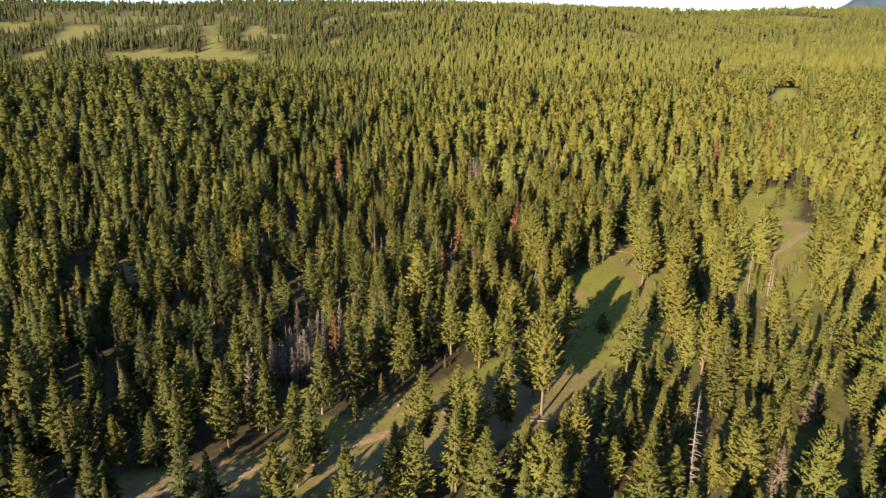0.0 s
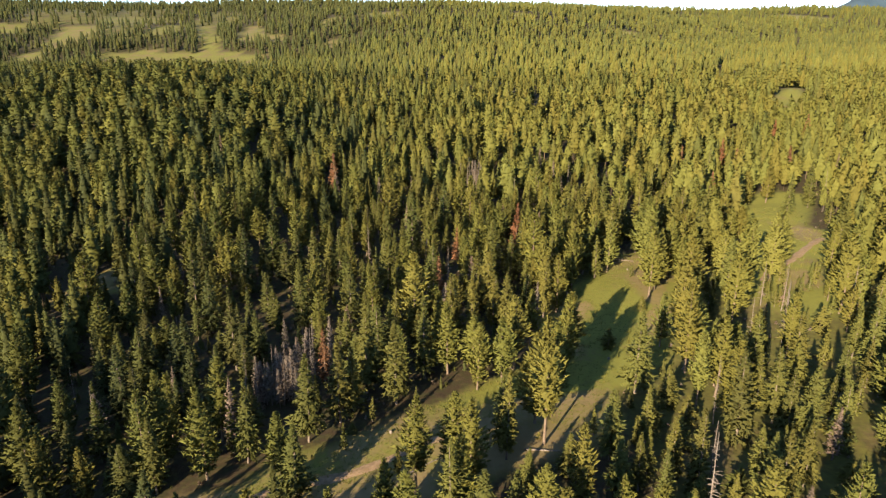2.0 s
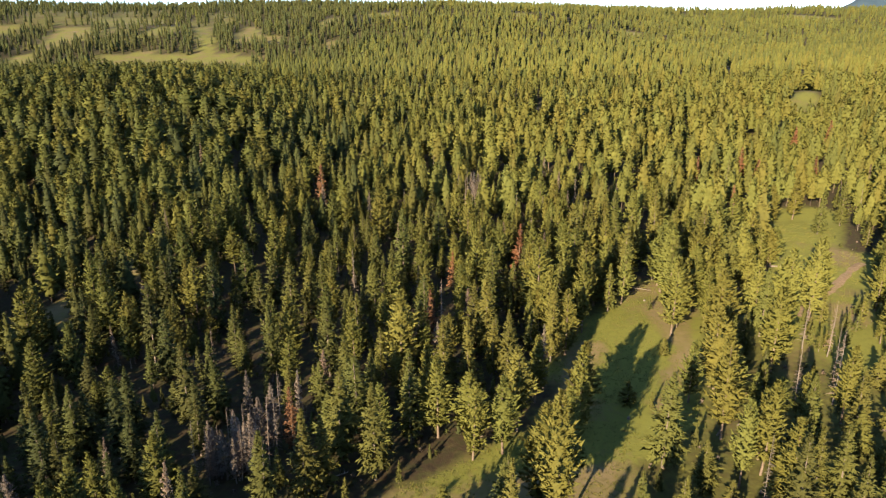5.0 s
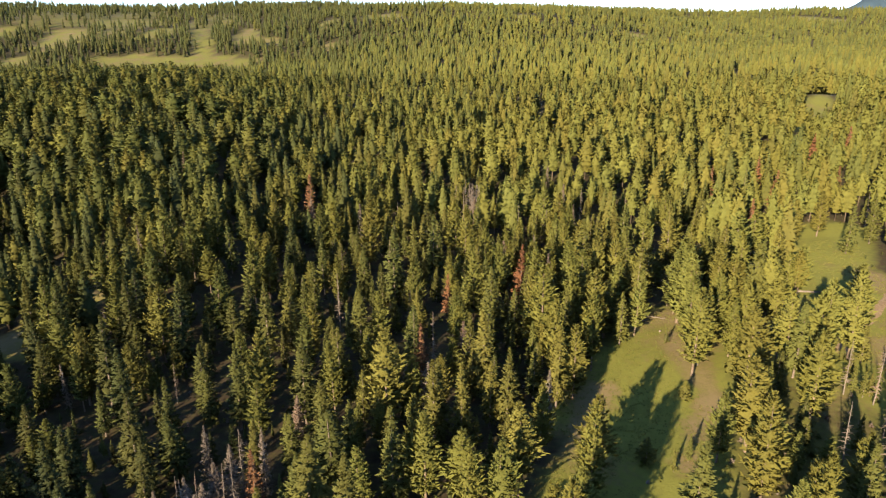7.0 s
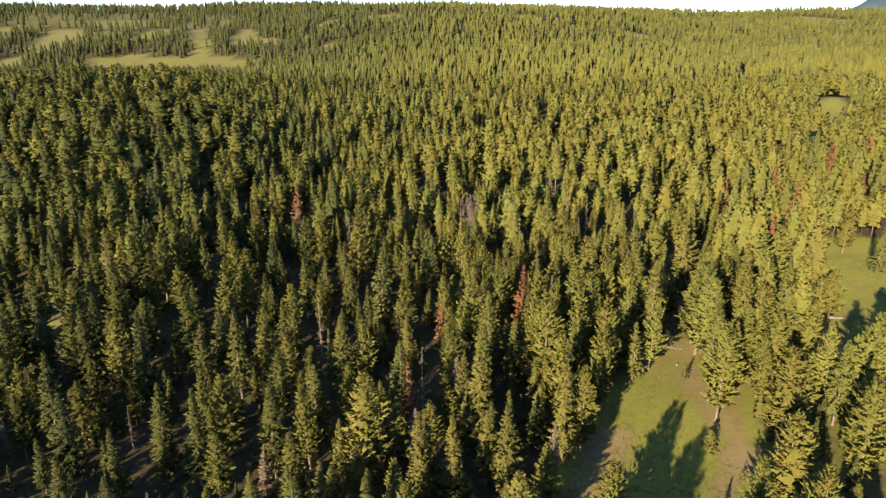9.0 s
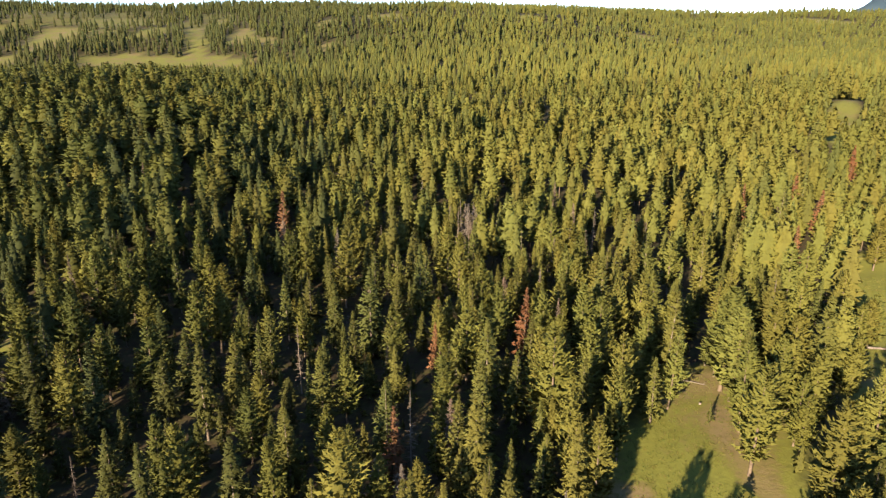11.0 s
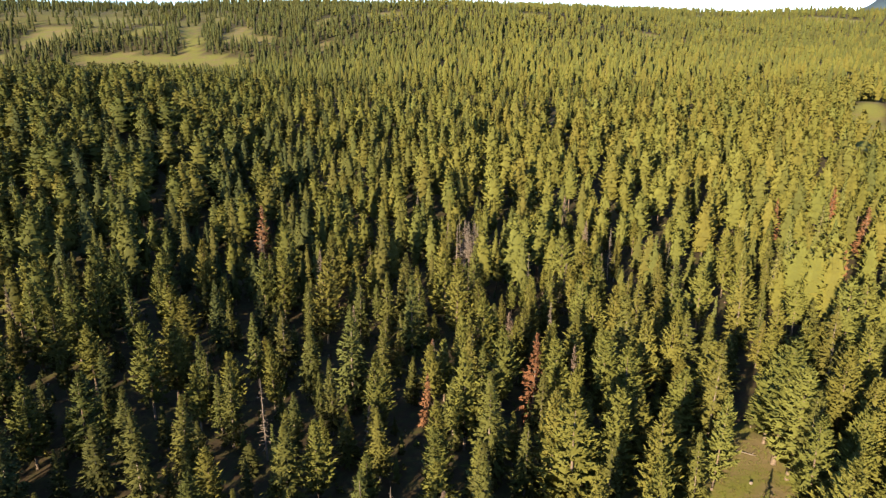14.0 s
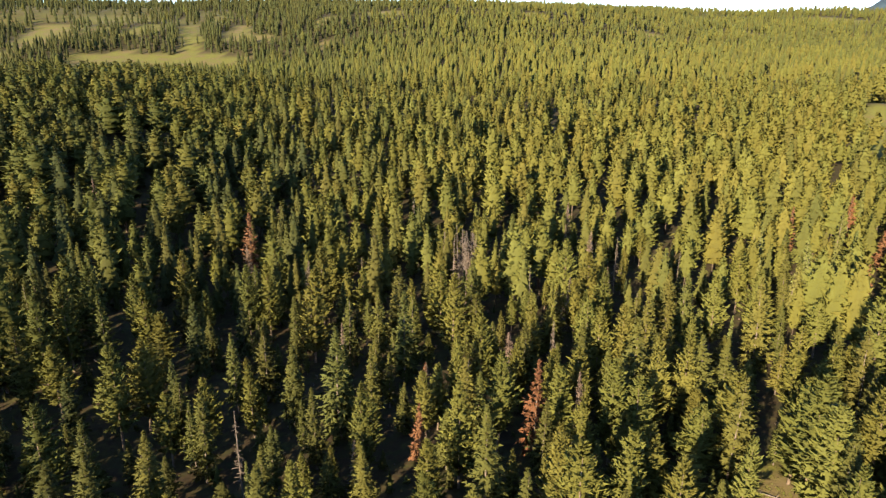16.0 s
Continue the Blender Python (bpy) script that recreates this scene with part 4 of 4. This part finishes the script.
def plant(kind, x, y, h, wide=1.0, tint=None, breadth=0.0):
    """One tree, a thing of its own, standing on the ground."""
    trunk_me, crown_me = STOCK[kind][int(rng.integers(0, len(STOCK[kind])))]
    root = new(kind)
    root.empty_display_size = 0.5
    k = h / 20.0
    w = k * wide * rng.uniform(0.82, 1.14)
    if breadth:
        w = breadth / (7.6 if kind == "pine_tree" else 6.9)
    root.matrix_basis = pose(x, y, float(land(x, y)), rng.normal(0, 1.0), rng.normal(0, 1.0), rng.uniform(0, 360)) @ Matrix.Diagonal((w, w, k, 1))
    part("trunk", trunk_me, root)
    if tint is None:
        # darker tint westward, in place of shade on the crowns
        tint = float(np.clip(rng.normal(0.13, 0.16) + 0.49 * eastward(x, y), 0.02, 0.98))
    top = part("bare_crown" if kind == "dead_tree" else "crown", crown_me, root)
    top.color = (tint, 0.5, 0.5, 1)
    if kind == "dead_tree":
        tagged(top, kind="stuff")
    return tagged(root, LABELS[kind], CATEGORY[kind], GROUPS[kind])


for kind, grp in MARKED:
    for x, y, h, b in zip(grp[0::4], grp[1::4], grp[2::4], grp[3::4]):
        plant(kind if h > 10 else "young_fir", x, y, h, 1.0, None, b)
for kind, grp in KNOWN:
    for x, y, h in zip(grp[0::3], grp[1::3], grp[2::3]):
        plant(kind if h > 10 else "young_fir", x, y, h, 0.98 - 0.010 * (h - 16) * (h > 16))
for x, y, h in zip(BARE[0::3], BARE[1::3], BARE[2::3]):
    plant("dead_tree", x, y, h)
for x, y, h in zip(WITHERED[0::3], WITHERED[1::3], WITHERED[2::3]):
    plant("withered_tree", x, y, h, 0.95, rng.uniform(0.1, 0.9))
for x, y, h in zip(RUSTY[0::3], RUSTY[1::3], RUSTY[2::3]):
    plant("rust_tree", x, y, h, 0.85, rng.uniform(0.1, 0.9))

for x, y, h in zip(LARCHES[0::3], LARCHES[1::3], LARCHES[2::3]):
    plant("larch_tree", x, y, h, 0.7, rng.uniform(0.1, 0.9))

for _ in range(44):
    x, y = rng.uniform(94, 138), rng.uniform(142, 196)
    if thicket(x, y) > 0.3 and openness(x, y) < 0.5:
        plant("young_fir", x, y, rng.uniform(4, 10))

ROWS = plan()
FAR_Y = (215.0, 400.0, 560.0, 820.0)
inner = np.hypot((ROWS[:, 0] - 5) * 0.9, np.maximum(ROWS[:, 1] - 185, 0))
order = np.argsort(inner)
single = np.zeros(len(ROWS), bool)
left = {"fir_tree": 135, "pine_tree": 135, "young_fir": 90}
for i in order:
    kind = "young_fir" if ROWS[i, 2] < 12 else "pine_tree" if ROWS[i, 4] > 0.5 else "fir_tree"
    if left[kind] > 0 and ROWS[i, 1] > 30 and abs(ROWS[i, 0]) < 0.66 * (ROWS[i, 1] + 60) + 6:
        left[kind] -= 1
        single[i] = True
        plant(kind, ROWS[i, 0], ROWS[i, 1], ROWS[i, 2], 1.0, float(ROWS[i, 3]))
REST = ROWS[~single]
for kind, flag, leaf, bk, word in (("fir", 0, FIR_GREEN, FIR_BARK, "dark green firs"), ("pine", 1, PINE_GREEN, PINE_BARK, "yellow-green pines")):
    own = REST[REST[:, 4] == flag]
    a, b, m, c = FAR_Y
    y = own[:, 1]
    shown = (np.abs(own[:, 0]) < 0.69 * (y + 75) + 14) & (y > 24)
    near = (y < a) & shown
    grow(f"{kind}_stand", own[near], [whole(kind, LIGHT, s, True) for s in range(100, 106)], f"dense stand of {word} beside the clearings", "forest", [leaf, bk])
    grow(f"{kind}_stand", own[(y >= a) & (y < b) & shown], [whole(kind, LIGHT, s, True) for s in range(110, 117)], f"dense stand of {word} on the level ground", "forest", [leaf, bk])
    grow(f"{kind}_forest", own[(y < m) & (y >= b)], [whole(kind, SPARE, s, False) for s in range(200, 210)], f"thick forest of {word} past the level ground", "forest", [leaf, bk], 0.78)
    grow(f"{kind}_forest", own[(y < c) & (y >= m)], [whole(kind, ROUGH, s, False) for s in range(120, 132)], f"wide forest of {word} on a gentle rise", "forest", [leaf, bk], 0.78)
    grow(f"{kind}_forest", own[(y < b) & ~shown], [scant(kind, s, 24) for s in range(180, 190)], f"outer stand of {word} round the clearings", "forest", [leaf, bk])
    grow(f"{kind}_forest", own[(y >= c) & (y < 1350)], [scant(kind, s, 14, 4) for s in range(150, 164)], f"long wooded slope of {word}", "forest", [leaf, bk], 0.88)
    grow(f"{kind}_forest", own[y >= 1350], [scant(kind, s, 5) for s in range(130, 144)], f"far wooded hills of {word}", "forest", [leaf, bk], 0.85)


# ---------------------------------------------------------------- single dead and dying trees strewn through the forest
for i in range(46):
    y = rng.uniform(90, 430)
    x = rng.uniform(-0.62, 0.62) * (y + 50)
    if openness(x, y) < -2.0:
        kind = ("withered_tree", "dead_tree")[i % 2]
        plant(kind, x, y, rng.uniform(14, 21), 0.6 if kind == "withered_tree" else 0.8, rng.uniform(0.1, 0.9))


# ---------------------------------------------------------------- young growth and brush on the forest floor
def brush(name, cell, keep, lo, hi, leaf, bk, label, seed):
    half = 0.72 * (330 + 70) + 40
    x, y = scatter(cell, -half, half, 30, 330, keep)
    k = in_view(x, y, side=5.0, west=0.0) & (openness(x, y) < rng.uniform(-1.2, 1.0, len(x))) & (rng.random(len(x)) > 0.8 * sparseness(x, y)) & (rolling(x, y, 23, seed) > -0.55)
    x, y = x[k], y[k]
    rows = np.stack([x, y, rng.uniform(lo, hi, len(x)), rng.random(len(x)), np.zeros(len(x))], 1)
    grow(name, rows, [squat(s) for s in range(seed, seed + 5)], label, "brush", [leaf, bk])


def squat(seed):
    """A low, spreading bush, drawn as a tree 20 m high and then shrunk."""
    r = np.random.default_rng(seed)
    n = 34
    a, u = r.uniform(0, 6.283, n), r.random(n)
    q = 8.0 * np.sqrt(1 - u * 0.9) * r.uniform(0.3, 1.0, n)
    c = np.stack([q * np.cos(a), q * np.sin(a), 2 + 15 * u], 1)
    d = np.stack([np.cos(a), np.sin(a), r.uniform(-0.2, 0.9, n)], 1)
    d /= np.linalg.norm(d, axis=1, keepdims=True)
    v, f = sprays(c, d, r.uniform(5, 9, n), r.uniform(3, 5, n), r)
    return v, outward(v, f), np.zeros(n, int)


def saplings(cell, y0, y1, keep, lo, hi, label):
    """Young firs in the shade below the canopy."""
    half = 0.72 * (y1 + 70) + 40
    x, y = scatter(cell, -half, half, y0, y1, keep)
    k = in_view(x, y, side=0.0, west=0.0) & (openness(x, y) < -1.0) & ~hollow(x, y) & ~((np.abs(x + 46) < 13) & (np.abs(y - 112) < 16)) & (rng.random(len(x)) > sparseness(x, y))
    x, y = x[k], y[k]
    rows = np.stack([x, y, rng.uniform(lo, hi, len(x)), np.clip(rng.normal(0.30, 0.18, len(x)), 0.02, 0.9), np.zeros(len(x))], 1)
    grow("saplings", rows, [whole("fir", {"fir": (8, 5, 3, 0)}, s, False) for s in range(170, 176)], label, "undergrowth", [FIR_GREEN, FIR_BARK])


saplings(9.5, 36, 250, 0.5, 3.0, 8.0, "crowded young firs growing in the shade of the forest")
saplings(11.0, 250, 400, 0.5, 3.0, 8.0, "low young firs between the trees of the forest")
brush("undergrowth", 6.0, 0.5, 1.0, 2.6, FIR_GREEN, FIR_BARK, "low green brush on the forest floor", 201)
brush("dry_brush", 7.5, 0.5, 0.8, 1.8, GREY_TWIGS, FIR_BARK, "low grey-brown dry brush between the trees", 211)


# firs that close the lane behind the glade
for x, y, h in ((91, 248, 14), (95.5, 257, 12), (100, 267, 15), (104.5, 276, 13), (109, 285, 15), (114, 295, 14), (119, 305, 16), (124, 316, 15), (129, 327, 16)):
    plant("fir_tree", x, y, h)


# ---------------------------------------------------------------- the dirt track: two worn wheel ruts
def track(name, line, width, label):
    """A worn strip of bare earth, pressed a little into the grass."""
    pts = [Vector((*p, 0)) for p in line]
    fine = []
    for i in range(len(pts) - 1):
        p0, p1, p2, p3 = pts[max(i - 1, 0)], pts[i], pts[i + 1], pts[min(i + 2, len(pts) - 1)]
        for k in range(10):
            t = k / 10
            fine.append(0.5 * (2 * p1 + (p2 - p0) * t + (2 * p0 - 5 * p1 + 4 * p2 - p3) * t * t + (3 * p1 - p0 - 3 * p2 + p3) * t ** 3))
    fine.append(pts[-1])
    side = [-1.0, -0.78, -0.42, -0.12, 0.12, 0.42, 0.78, 1.0]
    lift = [0.0, 0.07, 0.04, 0.12, 0.12, 0.04, 0.07, 0.0]
    v, f = [], []
    for i, p in enumerate(fine):
        d = (fine[min(i + 1, len(fine) - 1)] - fine[max(i - 1, 0)]).normalized()
        n = Vector((-d.y, d.x, 0))
        w = width * (0.5 + 0.07 * math.sin(i * 0.9) + 0.05 * math.sin(i * 0.37))
        for s, h in zip(side, lift):
            q = p + n * s * w + n * rng.normal(0, 0.06)
            v.append((q.x, q.y, float(land(q.x, q.y)) + h + 0.02))
        if i:
            b = (i - 1) * len(side)
            f += [[b + j, b + j + 1, b + len(side) + j + 1, b + len(side) + j] for j in range(len(side) - 1)]
    me = raw_mesh(name, v, f, [DIRT])
    return tagged(new(name, me), label, "dirt track", kind="structure")


track("track", [(-104, 52), (-73, 63), (-56, 68), (-42, 75), (-26, 80), (-12, 88), (4, 97)], 2.7, "pale brown dirt track through grass")
track("track", [(112, 176), (118, 185), (124, 190), (130.4, 194.5), (140.4, 204.5), (149, 213), (157, 220)], 3.0, "pale dirt track across an open glade")


# ---------------------------------------------------------------- fallen trunks and stumps
def fallen_log(x0, y0, x1, y1, thick, label, limbs=6):
    """A trunk on the ground with broken limb stubs and a splintered butt."""
    length = math.hypot(x1 - x0, y1 - y0)
    root = new("fallen_log")
    z0, z1 = float(land(x0, y0)), float(land(x1, y1))
    root.matrix_basis = pose(x0, y0, z0 + thick * 0.75, 0, -math.degrees(math.atan2(z1 - z0, length)), math.degrees(math.atan2(y1 - y0, x1 - x0)))
    n, sides = 9, 8
    a = np.arange(sides) * 2 * math.pi / sides
    v = []
    for i in range(n):
        t = i / (n - 1)
        r = thick * (1.0 - 0.72 * t) * (1.15 if i == 0 else 1.0)
        w = rng.normal(0, 0.05, 2) * (i > 0)
        v += [(t * length + (rng.uniform(-0.2, 0.1) if i == 0 else 0), r * math.cos(q) + w[0], r * math.sin(q) + w[1]) for q in a]
    f = []
    for i in range(n - 1):
        for j in range(sides):
            p, q = i * sides + j, i * sides + (j + 1) % sides
            f += [[p, q, q + sides], [p, q + sides, p + sides]]
    f += [[0, j + 1, j] for j in range(1, sides - 1)] + [[(n - 1) * sides, (n - 1) * sides + j, (n - 1) * sides + j + 1] for j in range(1, sides - 1)]
    part("trunk", raw_mesh("trunk", v, np.array(f), [GREY_WOOD]), root)
    for _ in range(limbs):
        t, q = rng.uniform(0.3, 0.95) * length, rng.uniform(-0.3, 3.4)
        d = np.array([rng.uniform(0.2, 0.7), math.cos(q), math.sin(q)])
        long, w = rng.uniform(0.5, 1.6), rng.uniform(0.04, 0.08)
        s = np.cross(d, [1, 0, 0.2])
        s /= np.linalg.norm(s)
        u = np.cross(s, d)
        c = np.array([t, 0, 0])
        vv = [c + s * w, c - s * w * 0.5 + u * w, c - s * w * 0.5 - u * w, c + d * long]
        part("limb", raw_mesh("limb", vv, [[0, 1, 3], [1, 2, 3], [2, 0, 3], [0, 2, 1]], [GREY_WOOD]), root)
    return tagged(root, label, "fallen log", "fallen logs")


for spot in ((122.5, 223.5, 134.5, 218.3, 0.45), (14, 85, 24, 83, 0.26), (-14, 78, -5, 84, 0.24), (4, 62, 10, 70, 0.25), (60, 207, 70, 210, 0.22),
             (66, 214, 74, 209, 0.25), (-31, 108, -24, 112, 0.24), (88, 176, 95, 183, 0.22), (62, 118, 68, 126, 0.25)):
    fallen_log(*spot, "weathered grey fallen trunk lying on the grass")


def stump(x, y, r, h):
    v, f = [], []
    sides = 9
    for k, (q, z) in enumerate(((1.35, -0.2), (1.05, 0.25 * h), (0.95, h), (0.0, h * 1.04))):
        if q == 0:
            v.append((0, 0, z))
            continue
        v += [(r * q * math.cos(t) * rng.uniform(0.9, 1.1), r * q * math.sin(t) * rng.uniform(0.9, 1.1), z + (rng.uniform(-0.06, 0.08) if k == 2 else 0)) for t in np.arange(sides) * 2 * math.pi / sides]
    for k in range(2):
        for j in range(sides):
            p, q = k * sides + j, k * sides + (j + 1) % sides
            f += [[p, q, q + sides], [p, q + sides, p + sides]]
    f += [[2 * sides + j, 2 * sides + (j + 1) % sides, 3 * sides] for j in range(sides)]
    ob = new("tree_stump", raw_mesh("tree_stump", v, np.array(f), [GREY_WOOD]))
    ob.matrix_basis = pose(x, y, float(land(x, y)))
    return tagged(ob, "weathered grey stump of a felled tree", "stump", "stumps")


for x, y in ((69, 200), (-18, 95), (44, 128), (132, 232)):
    stump(x, y, rng.uniform(0.28, 0.42), rng.uniform(0.35, 0.7))


# ---------------------------------------------------------------- grass tufts in the clearings
def tufts(count):
    x, y = rng.uniform(-90, 170, count * 14), rng.uniform(52, 275, count * 14)
    k = openness(x, y) > rng.uniform(-0.5, 1.5, len(x))
    x, y = x[k][:count], y[k][:count]
    x, y = np.repeat(x, 4) + rng.normal(0, 0.25, len(x) * 4), np.repeat(y, 4) + rng.normal(0, 0.25, len(y) * 4)
    z, a, h = land(x, y), rng.uniform(0, 6.283, len(x)), rng.uniform(0.08, 0.30, len(x))
    dx, dy = np.cos(a) * 0.16, np.sin(a) * 0.16
    v = np.stack([np.stack([x - dy, y + dx, z - 0.03], 1), np.stack([x + dy, y - dx, z - 0.03], 1), np.stack([x + dx * 2.2, y + dy * 2.2, z + h], 1)], 1).reshape(-1, 3)
    tint = np.repeat(rng.random(len(x) // 4), 12)
    return tagged(new("grass", raw_mesh("grass", v, np.arange(len(v)).reshape(-1, 3), [TURF], None, tint)), "tufts of green and dry grass in the clearings", "grass", kind="stuff")


tufts(7000)


# ---------------------------------------------------------------- blue mountains past the last ridge
def far_mountain(x0, x1, y, height, seed):
    nx, ny = 60, 14
    gx, gy = np.meshgrid(np.linspace(x0, x1, nx), np.linspace(y - 260, y + 260, ny))
    u, w = (gx - x0) / (x1 - x0), (gy - y) / 260
    h = height * np.sin(math.pi * u) ** 0.45 * (1 - w * w) * (1 + 0.07 * rolling(gx, gy, 260, seed) + 0.03 * rolling(gx, gy, 70, seed + 1))
    i = (np.arange(ny - 1)[:, None] * nx + np.arange(nx - 1)).ravel()
    me = raw_mesh("far_mountain", np.stack([gx, gy, h], -1).reshape(-1, 3), np.stack([i, i + 1, i + nx + 1, i + nx], 1), [HAZY])
    me.polygons.foreach_set("use_smooth", np.ones(len(me.polygons), bool))
    return tagged(new("far_mountain", me), "hazy blue wooded mountain on the horizon", "mountain", kind="structure")


far_mountain(-1500, -300, 4350, 352, 21)
far_mountain(2050, 3500, 4050, 375, 23)
